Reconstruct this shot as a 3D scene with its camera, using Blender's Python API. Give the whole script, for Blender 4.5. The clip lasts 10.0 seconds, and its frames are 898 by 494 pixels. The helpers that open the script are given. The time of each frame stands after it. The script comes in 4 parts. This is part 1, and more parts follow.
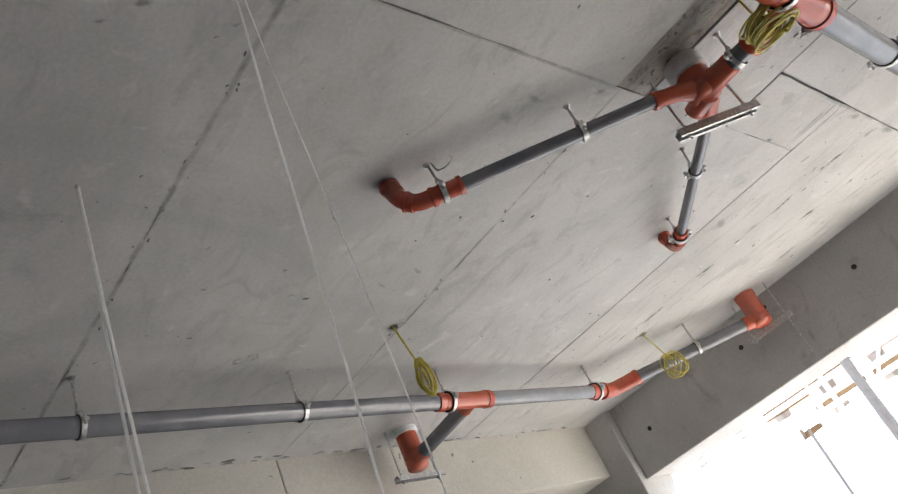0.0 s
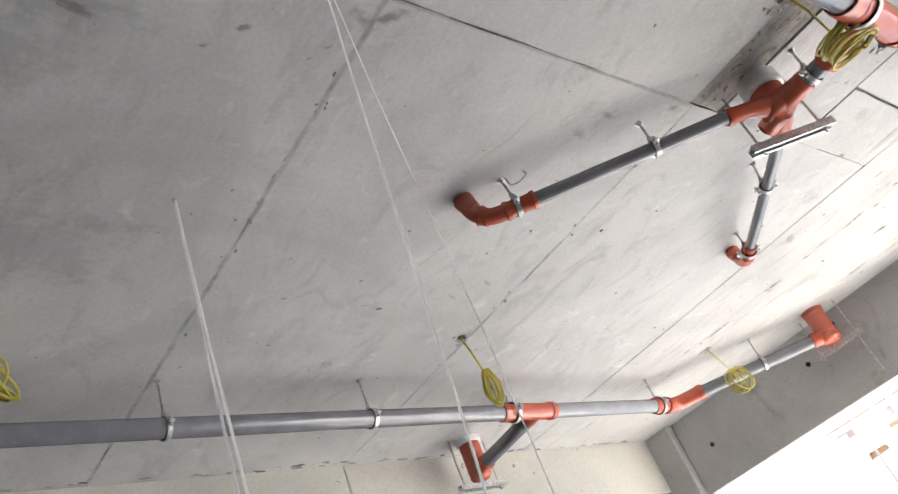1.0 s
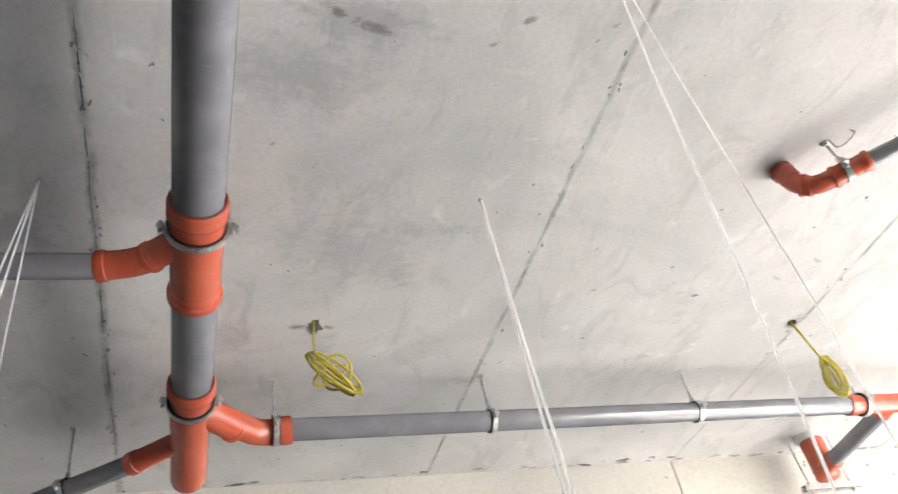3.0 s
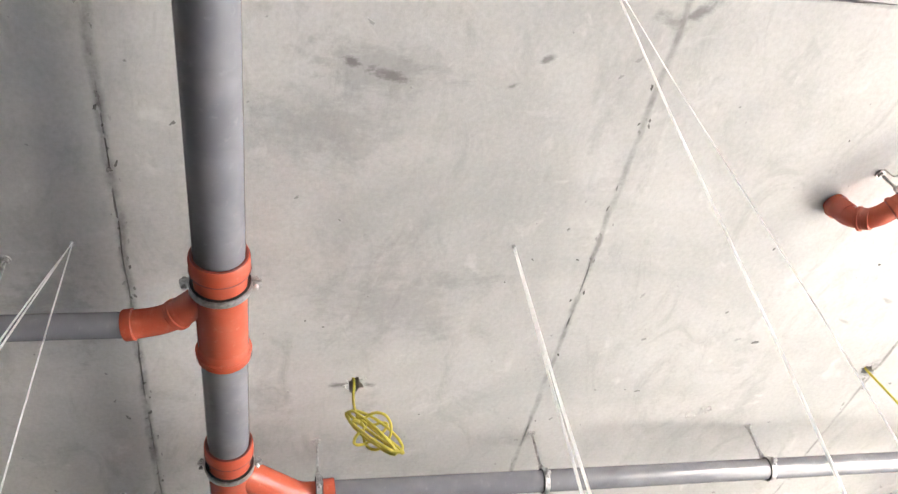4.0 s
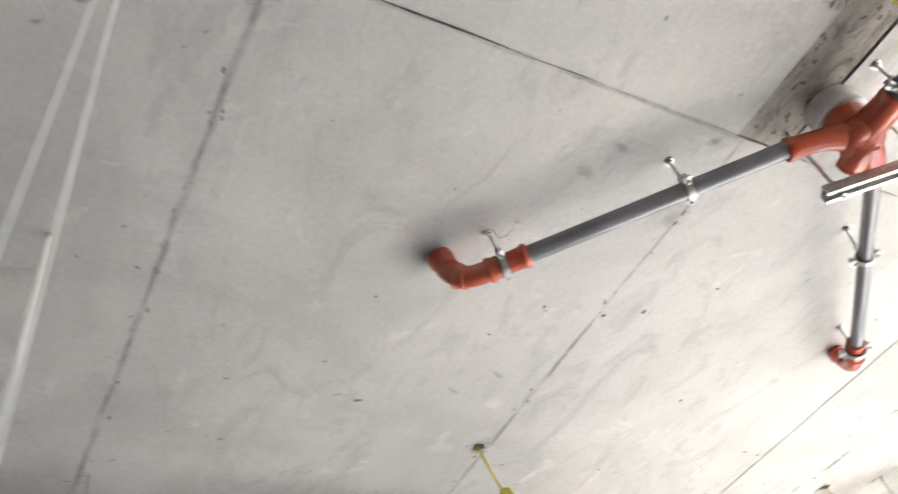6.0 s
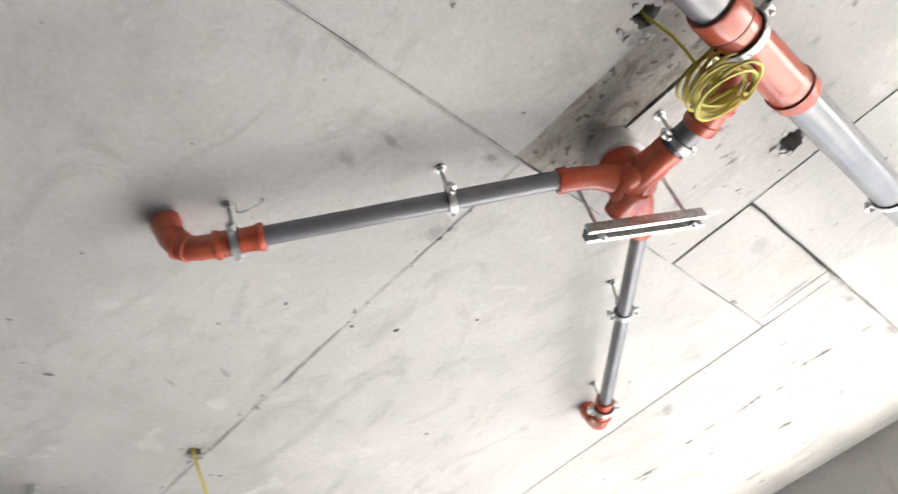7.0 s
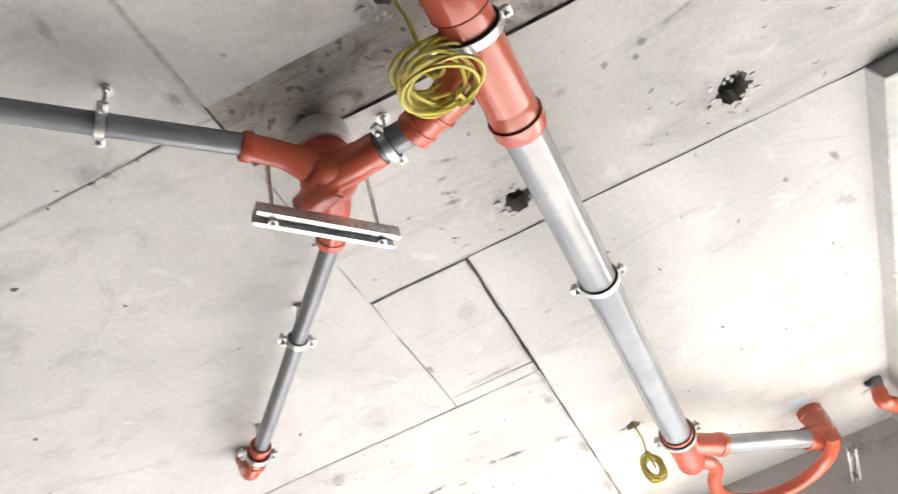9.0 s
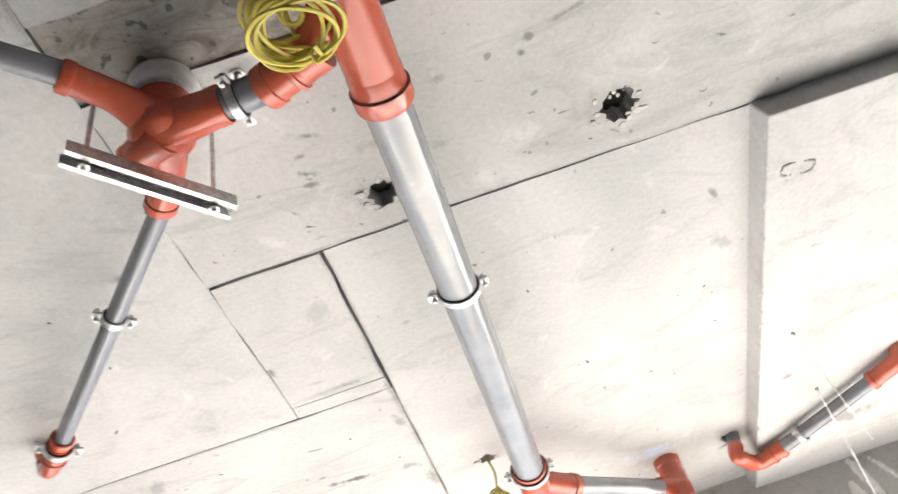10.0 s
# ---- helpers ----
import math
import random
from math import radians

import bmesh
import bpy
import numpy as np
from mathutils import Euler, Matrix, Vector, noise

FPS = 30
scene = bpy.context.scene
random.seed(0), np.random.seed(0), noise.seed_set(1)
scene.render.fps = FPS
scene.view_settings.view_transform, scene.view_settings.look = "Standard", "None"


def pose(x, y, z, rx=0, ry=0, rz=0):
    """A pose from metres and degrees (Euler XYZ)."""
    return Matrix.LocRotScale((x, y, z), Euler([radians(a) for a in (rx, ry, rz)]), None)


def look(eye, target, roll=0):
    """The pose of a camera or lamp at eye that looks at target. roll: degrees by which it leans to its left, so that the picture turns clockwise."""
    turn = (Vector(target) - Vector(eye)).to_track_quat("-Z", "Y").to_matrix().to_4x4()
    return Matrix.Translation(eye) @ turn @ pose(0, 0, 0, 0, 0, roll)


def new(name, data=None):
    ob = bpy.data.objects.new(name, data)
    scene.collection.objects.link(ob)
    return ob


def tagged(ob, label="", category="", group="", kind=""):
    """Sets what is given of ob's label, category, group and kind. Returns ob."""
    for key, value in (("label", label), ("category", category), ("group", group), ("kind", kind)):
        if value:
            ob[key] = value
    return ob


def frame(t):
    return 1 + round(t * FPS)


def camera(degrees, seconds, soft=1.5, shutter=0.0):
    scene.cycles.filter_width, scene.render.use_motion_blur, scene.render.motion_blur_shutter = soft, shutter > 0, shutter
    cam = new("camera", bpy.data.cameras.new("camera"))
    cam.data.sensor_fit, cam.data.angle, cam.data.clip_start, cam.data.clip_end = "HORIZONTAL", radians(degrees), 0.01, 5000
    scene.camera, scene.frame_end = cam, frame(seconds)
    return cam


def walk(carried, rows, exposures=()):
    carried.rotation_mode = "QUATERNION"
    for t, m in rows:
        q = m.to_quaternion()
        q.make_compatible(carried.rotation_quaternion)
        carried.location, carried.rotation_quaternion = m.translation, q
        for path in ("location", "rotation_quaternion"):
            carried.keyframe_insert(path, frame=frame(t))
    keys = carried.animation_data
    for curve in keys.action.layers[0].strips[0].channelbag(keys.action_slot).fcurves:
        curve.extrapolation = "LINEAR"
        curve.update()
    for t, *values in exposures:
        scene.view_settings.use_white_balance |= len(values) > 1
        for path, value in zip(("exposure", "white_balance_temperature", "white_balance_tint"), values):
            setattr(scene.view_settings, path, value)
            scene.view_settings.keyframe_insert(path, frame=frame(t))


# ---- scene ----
# ---- camera ----
cam = camera(57.8, 10.0, soft=1.2, shutter=0.42)
PATH = [
    (0, (0.761, -2.764, 1.599), (-0.301, -1.401, 2.605), -26.6),
    (0.5, (0.755, -2.821, 1.594), (-0.319, -1.489, 2.63), -25.5),
    (1, (0.761, -2.855, 1.598), (-0.355, -1.59, 2.671), -24.2),
    (1.5, (0.751, -2.872, 1.585), (-0.424, -1.703, 2.704), -22.8),
    (2, (0.738, -2.875, 1.594), (-0.541, -1.876, 2.762), -19.8),
    (2.5, (0.738, -2.862, 1.586), (-0.628, -2.059, 2.806), -16.7),
    (3, (0.725, -2.823, 1.603), (-0.695, -2.213, 2.872), -13.8),
    (3.2, (0.72, -2.803, 1.619), (-0.708, -2.248, 2.904), -13.0),
    (4.3, (0.653, -2.641, 1.585), (-0.647, -2.24, 3.05), -11.8),
    (4.5, (0.63, -2.599, 1.606), (-0.629, -2.185, 3.104), -12.3),
    (5, (0.607, -2.47, 1.653), (-0.602, -1.946, 3.157), -14.4),
    (5.5, (0.57, -2.306, 1.664), (-0.572, -1.544, 3.118), -17.6),
    (6, (0.561, -2.137, 1.657), (-0.51, -1.203, 3.064), -18.4),
    (6.2, (0.559, -2.056, 1.648), (-0.467, -1.068, 3.051), -18.2),
    (7.3, (0.485, -1.762, 1.705), (-0.196, -0.462, 3.064), -18.8),
    (7.5, (0.463, -1.709, 1.704), (-0.141, -0.383, 3.074), -18.9),
    (8, (0.464, -1.622, 1.712), (-0.015, -0.245, 3.081), -18.6),
    (8.5, (0.495, -1.508, 1.68), (0.121, -0.124, 3.075), -18.2),
    (9, (0.535, -1.396, 1.697), (0.257, 0.001, 3.101), -17.8),
    (9.5, (0.578, -1.29, 1.725), (0.412, 0.129, 3.124), -18.2),
    (10, (0.573, -1.196, 1.725), (0.558, 0.221, 3.137), -18.5),
]
walk(cam, [(t, look(eye, target, roll)) for t, eye, target, roll in PATH],
     exposures=[(0.0, 3.33, 6480, 10), (0.5, 3.92, 6380, 10), (1.0, 4.08, 6350, 10), (1.5, 4.06, 6350, 10), (2.0, 4.44, 6450, 10), (3.0, 5.04, 6620, 10.5), (4.5, 5.36, 6800, 11),
                (5.0, 5.15, 6850, 11), (5.5, 4.45, 6650, 10), (6.0, 4.35, 6550, 9), (7.5, 4.25, 6450, 9.5), (8.5, 4.19, 6490, 9.9), (10.0, 4.06, 6540, 10)])

# ---- light: open daylight side to the north ----
SUN_ELEVATION, SUN_TURN = 57.0, 24.0
world = bpy.data.worlds.new("sky")
scene.world = world
world.use_nodes = True
wt = world.node_tree
sky = wt.nodes.new("ShaderNodeTexSky")
sky.sky_type, sky.sun_disc = "NISHITA", False
sky.sun_elevation, sky.sun_rotation = radians(SUN_ELEVATION), radians(SUN_TURN)
wt.links.new(sky.outputs[0], wt.nodes["Background"].inputs[0])
wt.nodes["Background"].inputs[1].default_value = 0.1
sun = new("sun", bpy.data.lights.new("sun", "SUN"))
sun.data.energy, sun.data.angle, sun.data.color = 4.0, radians(0.6), (1.0, 0.965, 0.92)
_e, _a = radians(SUN_ELEVATION), radians(SUN_TURN)
sun.matrix_world = look((math.sin(_a) * math.cos(_e) * 20, math.cos(_a) * math.cos(_e) * 20, math.sin(_e) * 20), (0, 0, 0))

H = 3.1          # underside of the slab
NORTH = 1.90     # inner face of the downstand beam over the open side


# ---- materials ----
def material(name, rough=0.6, metal=0.0):
    m = bpy.data.materials.new(name)
    m.use_nodes = True
    b = m.node_tree.nodes["Principled BSDF"]
    b.inputs["Roughness"].default_value, b.inputs["Metallic"].default_value = rough, metal
    return m, m.node_tree, b


def node(t, kind, ins=None, **props):
    n = t.nodes.new(kind)
    for k, v in props.items():
        setattr(n, k, v)
    for k, v in (ins or {}).items():
        if isinstance(v, bpy.types.NodeSocket):
            t.links.new(v, n.inputs[k])
        else:
            n.inputs[k].default_value = v
    return n


def coords(t, scale=(1, 1, 1)):
    c = t.nodes.new("ShaderNodeTexCoord")
    return node(t, "ShaderNodeMapping", {"Vector": c.outputs["Object"], "Scale": scale}).outputs[0]


def noise_out(t, vec, scale, detail=4.0, rough=0.55, distort=0.0):
    return node(t, "ShaderNodeTexNoise", {"Vector": vec, "Scale": scale, "Detail": detail, "Roughness": rough, "Distortion": distort}).outputs[0]


def ramp(t, fac, stops):
    r = node(t, "ShaderNodeValToRGB", {"Fac": fac})
    el = r.color_ramp.elements
    while len(el) < len(stops):
        el.new(0.5)
    for e, (p, c) in zip(el, stops):
        e.position, e.color = p, (*c, 1) if len(c) == 3 else c
    return r.outputs[0]


def mix(t, fac, a, b, blend="MIX"):
    n = node(t, "ShaderNodeMix", data_type="RGBA", blend_type=blend)
    for k, v in ((0, fac), (6, a), (7, b)):
        if isinstance(v, bpy.types.NodeSocket):
            t.links.new(v, n.inputs[k])
        else:
            n.inputs[k].default_value = v if k == 0 else (*v, 1)
    return n.outputs[2]


def grey(v):
    return (v, v, v)


def relief(t, b, height, strength, distance):
    n = node(t, "ShaderNodeBump", {"Height": height, "Strength": strength, "Distance": distance})
    t.links.new(n.outputs[0], b.inputs["Normal"])


def concrete(name, light, dark, stain=(0.16, 0.15, 0.14), stain_from=0.62, bump=0.25, stretch=(1, 1, 1), speck=0.72):
    m, t, b = material(name, 0.85)
    v = coords(t, stretch)
    cloud = noise_out(t, v, 1.1, 6, 0.6, 0.6)
    base = ramp(t, cloud, [(0.3, dark), (0.68, light)])
    fine = noise_out(t, v, 60, 5, 0.7)
    base = mix(t, 0.35, base, ramp(t, fine, [(0.35, grey(0.55)), (0.7, grey(1.0))]), "MULTIPLY")
    streaks = noise_out(t, coords(t, (2.0 * stretch[0], 5.0 * stretch[1], 2.0)), 1.6, 7, 0.65, 1.2)
    base = mix(t, ramp(t, streaks, [(stain_from, grey(0)), (stain_from + 0.14, grey(0.75))]), base, stain)
    specks = noise_out(t, v, 19, 3, 0.5)
    base = mix(t, ramp(t, specks, [(speck, grey(0)), (speck + 0.04, grey(0.8))]), base, (0.09, 0.085, 0.08))
    t.links.new(base, b.inputs["Base Color"])
    rel = node(t, "ShaderNodeMath", {0: fine, 1: cloud}, operation="ADD")
    relief(t, b, rel.outputs[0], bump, 0.004)
    return m


def slab_concrete(name, tones, marks, blue=None, streak=(1.0, 1.9, 1.0), dirt=0.6, speck=0.735):
    """The slab's underside: cloudy grey, with grime along the formwork joints, old smears and painted hole darkness.
    marks: (x, y, half width, half length, turn in degrees, strength) or ("X" or "Y", at, half width, from, to,
    strength)."""
    m, t, b = material(name, 0.85)
    v = coords(t)

    def calc(op, a, c=0.0):
        return node(t, "ShaderNodeMath", {0: a, 1: c}, operation=op).outputs[0]

    cloud = noise_out(t, v, 0.9, 7, 0.62, 0.8)
    base = ramp(t, cloud, [(0.32, tones[0]), (0.52, tones[1]), (0.72, tones[2])])
    drift = noise_out(t, coords(t, (1.0, 0.7, 1.0)), 1.7, 5, 0.6, 1.0)
    base = mix(t, ramp(t, drift, [(0.46, grey(0)), (0.66, grey(0.38))]), base, tuple(c * k for c, k in zip(tones[0], (0.76, 0.79, 0.78))))
    patches = noise_out(t, coords(t, streak), 3.1, 8, 0.68, 1.4)
    base = mix(t, ramp(t, patches, [(0.52, grey(0)), (0.70, grey(dirt))]), base, tuple(c * 0.76 for c in tones[0]))
    fine = noise_out(t, v, 75, 5, 0.7)
    base = mix(t, 0.3, base, ramp(t, fine, [(0.35, grey(0.55)), (0.7, grey(1.0))]), "MULTIPLY")
    pale = noise_out(t, v, 8, 5, 0.6, 0.7)
    base = mix(t, ramp(t, pale, [(0.62, grey(0)), (0.72, grey(0.35))]), base, (0.72, 0.71, 0.69))
    specks = noise_out(t, v, 26, 3, 0.5)
    base = mix(t, ramp(t, specks, [(speck, grey(0)), (speck + 0.035, grey(0.7))]), base, (0.17, 0.165, 0.16))
    xyz = node(t, "ShaderNodeSeparateXYZ", {0: node(t, "ShaderNodeTexCoord").outputs["Object"]})
    wob = calc("SUBTRACT", noise_out(t, v, 5, 5, 0.7), 0.5)
    grain = calc("SUBTRACT", noise_out(t, coords(t, (1.0, 0.45, 1.0)), 34, 5, 0.7), 0.5)
    breakup = ramp(t, noise_out(t, v, 6, 6, 0.72), [(0.36, grey(0.05)), (0.60, grey(1))])

    def seam(axis, at, half, lo, hi, strength):
        other = "Y" if axis == "X" else "X"
        off = calc("ABSOLUTE", calc("ADD", calc("SUBTRACT", xyz.outputs[axis], at), calc("MULTIPLY", wob, half * 2.4)))
        band = node(t, "ShaderNodeMapRange", {"Value": off, "From Min": half * 0.15, "From Max": half, "To Min": strength, "To Max": 0.0}, interpolation_type="SMOOTHSTEP").outputs[0]
        inside = calc("MULTIPLY", calc("GREATER_THAN", xyz.outputs[other], lo), calc("LESS_THAN", xyz.outputs[other], hi))
        return calc("MULTIPLY", calc("MULTIPLY", band, inside), breakup)

    def smear(x, y, rx, ry, turn, strength):
        c, k = math.cos(radians(turn)), math.sin(radians(turn))
        px, py = calc("SUBTRACT", xyz.outputs["X"], x), calc("SUBTRACT", xyz.outputs["Y"], y)
        dx = calc("DIVIDE", calc("ADD", calc("MULTIPLY", px, c), calc("MULTIPLY", py, k)), rx)
        dy = calc("DIVIDE", calc("SUBTRACT", calc("MULTIPLY", py, c), calc("MULTIPLY", px, k)), ry)
        d = calc("ADD", calc("SQRT", calc("ADD", calc("MULTIPLY", dx, dx), calc("MULTIPLY", dy, dy))), calc("MULTIPLY", calc("ADD", wob, calc("MULTIPLY", grain, 0.8)), 3.0))
        return node(t, "ShaderNodeMapRange", {"Value": d, "From Min": 0.1, "From Max": 1.0, "To Min": strength, "To Max": 0.0}, interpolation_type="SMOOTHSTEP").outputs[0]

    total = None
    for mark in marks:
        one = seam(*mark) if isinstance(mark[0], str) else smear(*mark)
        total = one if total is None else calc("MAXIMUM", total, one)
    base = mix(t, total, base, (0.13, 0.125, 0.12))
    if blue:
        base = mix(t, smear(*blue), base, (0.50, 0.60, 0.72))
    t.links.new(base, b.inputs["Base Color"])
    rel = node(t, "ShaderNodeMath", {0: fine, 1: patches}, operation="ADD")
    relief(t, b, rel.outputs[0], 0.25, 0.003)
    return m


def plastic(name, colour, dust, rough, smear=0.45):
    m, t, b = material(name, rough)
    b.inputs["IOR"].default_value = 1.62
    v = coords(t)
    cloud = noise_out(t, v, 9, 3, 0.5, 0.3)
    grit = noise_out(t, v, 55, 4, 0.6)
    c = mix(t, ramp(t, cloud, [(0.45, grey(0)), (0.75, grey(smear))]), colour, dust)
    c = mix(t, ramp(t, grit, [(0.6, grey(0)), (0.75, grey(0.3))]), c, dust)
    t.links.new(c, b.inputs["Base Color"])
    t.links.new(ramp(t, cloud, [(0.3, grey(rough)), (0.75, grey(min(1, rough + 0.07)))]), b.inputs["Roughness"])
    relief(t, b, grit, 0.08, 0.002)
    return m


def metal(name, colour, rough):
    m, t, b = material(name, rough, 1.0)
    g = noise_out(t, coords(t), 90, 4, 0.6)
    t.links.new(ramp(t, g, [(0.35, tuple(c * 0.55 for c in colour)), (0.65, colour)]), b.inputs["Base Color"])
    t.links.new(ramp(t, g, [(0.3, grey(rough)), (0.7, grey(rough + 0.25))]), b.inputs["Roughness"])
    return m


def plain(name, colour, rough=0.7, scale=30, vary=0.25):
    m, t, b = material(name, rough)
    g = noise_out(t, coords(t), scale, 4, 0.6)
    t.links.new(ramp(t, g, [(0.3, tuple(c * (1 - vary) for c in colour)), (0.7, colour)]), b.inputs["Base Color"])
    return m


def thread_material(name):
    """White nylon thread: light passes into it from behind."""
    m, t, b = material(name, 0.6)
    b.inputs["Base Color"].default_value = (0.9, 0.9, 0.88, 1)
    g = ramp(t, noise_out(t, coords(t), 120, 3, 0.6), [(0.3, (0.88, 0.88, 0.87)), (0.7, (0.96, 0.96, 0.95))])
    t.links.new(g, b.inputs["Base Color"])
    tl = node(t, "ShaderNodeBsdfTranslucent", {"Color": g})
    mx = node(t, "ShaderNodeMixShader", {0: 0.72, 1: b.outputs[0], 2: tl.outputs[0]})
    t.links.new(mx.outputs[0], t.nodes["Material Output"].inputs[0])
    return m


def chip_material(name):
    m, t, b = material(name, 0.95)
    g = node(t, "ShaderNodeNewGeometry").outputs["Random Per Island"]
    t.links.new(ramp(t, g, [(0.0, (0.10, 0.095, 0.09)), (0.4, (0.24, 0.235, 0.23)), (1.0, (0.40, 0.395, 0.39))]), b.inputs["Base Color"])
    return m


SLAB_MARKS = [
    ("Y", -3.05, 0.018, -3, 0.0, 0.75), ("Y", -1.83, 0.013, -3, 0.0, 0.62), ("Y", -0.61, 0.010, -3, 0.0, 0.65), ("X", 0.002, 0.010, -4.5, -0.62, 0.6),
    ("X", 0.006, 0.008, -0.62, 0.63, 0.4), ("Y", 0.638, 0.008, -2.0, 0.28, 0.4), ("X", 0.281, 0.010, 0.05, 2, 0.5), ("Y", 0.058, 0.009, 0, 1.32, 0.5),
    ("Y", -0.622, 0.02, 0, 1.5, 0.4), ("Y", -0.609, 0.013, -1.31, -0.70, 0.8),
    (-0.215, -2.535, 0.018, 0.030, 0, 0.8), (-0.250, -2.440, 0.020, 0.075, 20, 0.75), (-0.235, -2.48, 0.075, 0.20, 10, 0.30), (-0.40, -2.58, 0.14, 0.22, 0, 0.22),
    (-0.186, -2.112, 0.012, 0.035, -35, 0.7), (-0.256, -2.172, 0.009, 0.020, -35, 0.7), (-0.050, -1.800, 0.020, 0.060, -30, 0.7), (-0.075, -1.855, 0.025, 0.05, 30, 0.5),
    (-0.032, -0.675, 0.040, 0.045, 0, 0.75), (-0.256, -0.618, 0.070, 0.040, 0, 0.4), (-0.22, -0.96, 0.022, 0.05, 15, 0.4), (-0.126, -0.912, 0.014, 0.05, 10, 0.4),
    (-1.01, -3.24, 0.25, 0.12, 0, 0.35), (-0.956, -2.40, 0.20, 0.28, 25, 0.20), (-0.88, -2.20, 0.05, 0.17, 0, 0.25), (0.42, -0.633, 0.09, 0.05, 0, 0.6),
    # the mark at (1.288, 1.593) paints on the darkness of a broken hole
    (-1.340, -2.44, 0.018, 0.085, 0, 0.9), (-1.336, -0.640, 0.055, 0.045, 0, 0.5), (1.288, 1.593, 0.055, 0.022, -30, 1.0), (1.447, 1.175, 0.035, 0.02, 10, 0.6),
    (1.256, 0.501, 0.06, 0.03, 50, 0.35), (1.225, 0.305, 0.012, 0.03, -30, 0.7), (1.478, 0.562, 0.03, 0.015, 0, 0.4), (1.69, 1.554, 0.18, 0.06, 0, 0.6),
    (-0.97, -0.78, 0.010, 0.045, 30, 0.4), (-1.07, -0.88, 0.010, 0.05, 25, 0.4), (0.39, 0.392, 0.020, 0.012, 0, 0.45), (0.58, 0.80, 0.015, 0.015, 0, 0.3)]
BOARD_MARKS = [
    ("Y", 1.035, 0.010, -2.0, 0.25, 0.25), ("Y", 1.37, 0.010, -2.0, 0.25, 0.2), ("Y", 0.638, 0.012, -2.0, 0.25, 0.45), ("X", 0.281, 0.020, 0.05, 2, 0.6), ("Y", 0.058, 0.012, 0, 1.32, 0.5),
    (0.030, 1.020, 0.095, 0.016, 6, 1.0), (-0.268, 1.036, 0.075, 0.016, -4, 1.0), (-0.464, 1.021, 0.06, 0.012, 0, 0.7), (-0.792, 1.053, 0.075, 0.016, 8, 1.0), (-1.182, 1.066, 0.075, 0.016, 0, 0.8),
    (-1.40, 1.03, 0.05, 0.014, 0, 0.8), (-0.298, 1.354, 0.055, 0.018, 10, 1.0), (-0.052, 1.375, 0.045, 0.022, 0, 0.8), (-1.27, 1.444, 0.06, 0.018, 0, 0.8), (-0.467, 0.732, 0.055, 0.040, 0, 0.5),
    (0.045, 1.535, 0.055, 0.030, 0, 0.6), (0.215, 1.050, 0.045, 0.028, 20, 0.6), (0.262, 1.153, 0.025, 0.06, 0, 0.6), (0.258, 1.49, 0.025, 0.07, 0, 0.5), (0.25, 0.80, 0.02, 0.05, 0, 0.5),
    (-1.642, 1.14, 0.10, 0.03, 0, 0.7), (-0.6, 1.62, 0.10, 0.02, 0, 0.5), (-1.75, 0.80, 0.08, 0.02, 0, 0.5),
    (0.015, 0.402, 0.012, 0.030, 0, 0.8), (0.107, 0.508, 0.03, 0.010, 0, 0.45), (0.17, 0.555, 0.05, 0.010, 0, 0.4), (0.20, 0.25, 0.03, 0.05, 30, 0.25),
    (0.325, -0.160, 0.028, 0.012, 25, 0.8), (0.324, -0.130, 0.024, 0.010, 10, 0.7), (0.262, -0.074, 0.050, 0.010, 50, 0.7), (0.479, -0.178, 0.05, 0.02, 0, 0.3), (0.842, -0.300, 0.018, 0.012, 0, 0.7),
    (0.824, -0.271, 0.016, 0.012, 0, 0.8), (0.92, -0.325, 0.05, 0.008, -15, 0.5), (0.645, -0.28, 0.025, 0.014, 0, 0.4), (0.36, -0.25, 0.028, 0.010, 20, 0.7), (0.335, -0.206, 0.020, 0.010, 0, 0.6),
    (0.46, -0.05, 0.10, 0.05, 0, 0.3), (1.0, -0.07, 0.09, 0.05, 0, 0.25), (0.62, -0.12, 0.04, 0.02, 0, 0.3)]
M_SLAB = slab_concrete("slab_concrete", ((0.46, 0.455, 0.445), (0.56, 0.55, 0.54), (0.63, 0.615, 0.60)), SLAB_MARKS, blue=(0.99, 1.49, 0.10, 0.05, 0, 0.85))
M_STRIP = concrete("rough_concrete", (0.52, 0.495, 0.455), (0.28, 0.26, 0.23), stain=(0.14, 0.125, 0.10), stain_from=0.48, bump=0.8, stretch=(2.2, 2.2, 2), speck=0.62)
M_BOARD = slab_concrete("board_marked_concrete", ((0.45, 0.44, 0.425), (0.54, 0.53, 0.515), (0.62, 0.61, 0.595)), BOARD_MARKS, streak=(0.55, 2.4, 1.0), dirt=0.75, speck=0.69)
M_BEAM = concrete("beam_concrete", (0.60, 0.59, 0.575), (0.45, 0.44, 0.43), stain=(0.27, 0.24, 0.20), stain_from=0.57, bump=0.2, stretch=(1.3, 1.3, 1.3), speck=0.74)
M_CREAM = concrete("cream_concrete", (0.64, 0.62, 0.56), (0.50, 0.485, 0.44), stain_from=0.70)
# near-black slab core: shade inside joints and holes is put into its colour
M_DARKGAP = plain("joint_shadow_concrete", (0.05, 0.048, 0.045), 0.95)
M_FLOOR = concrete("floor_concrete", (0.25, 0.245, 0.235), (0.17, 0.167, 0.16))
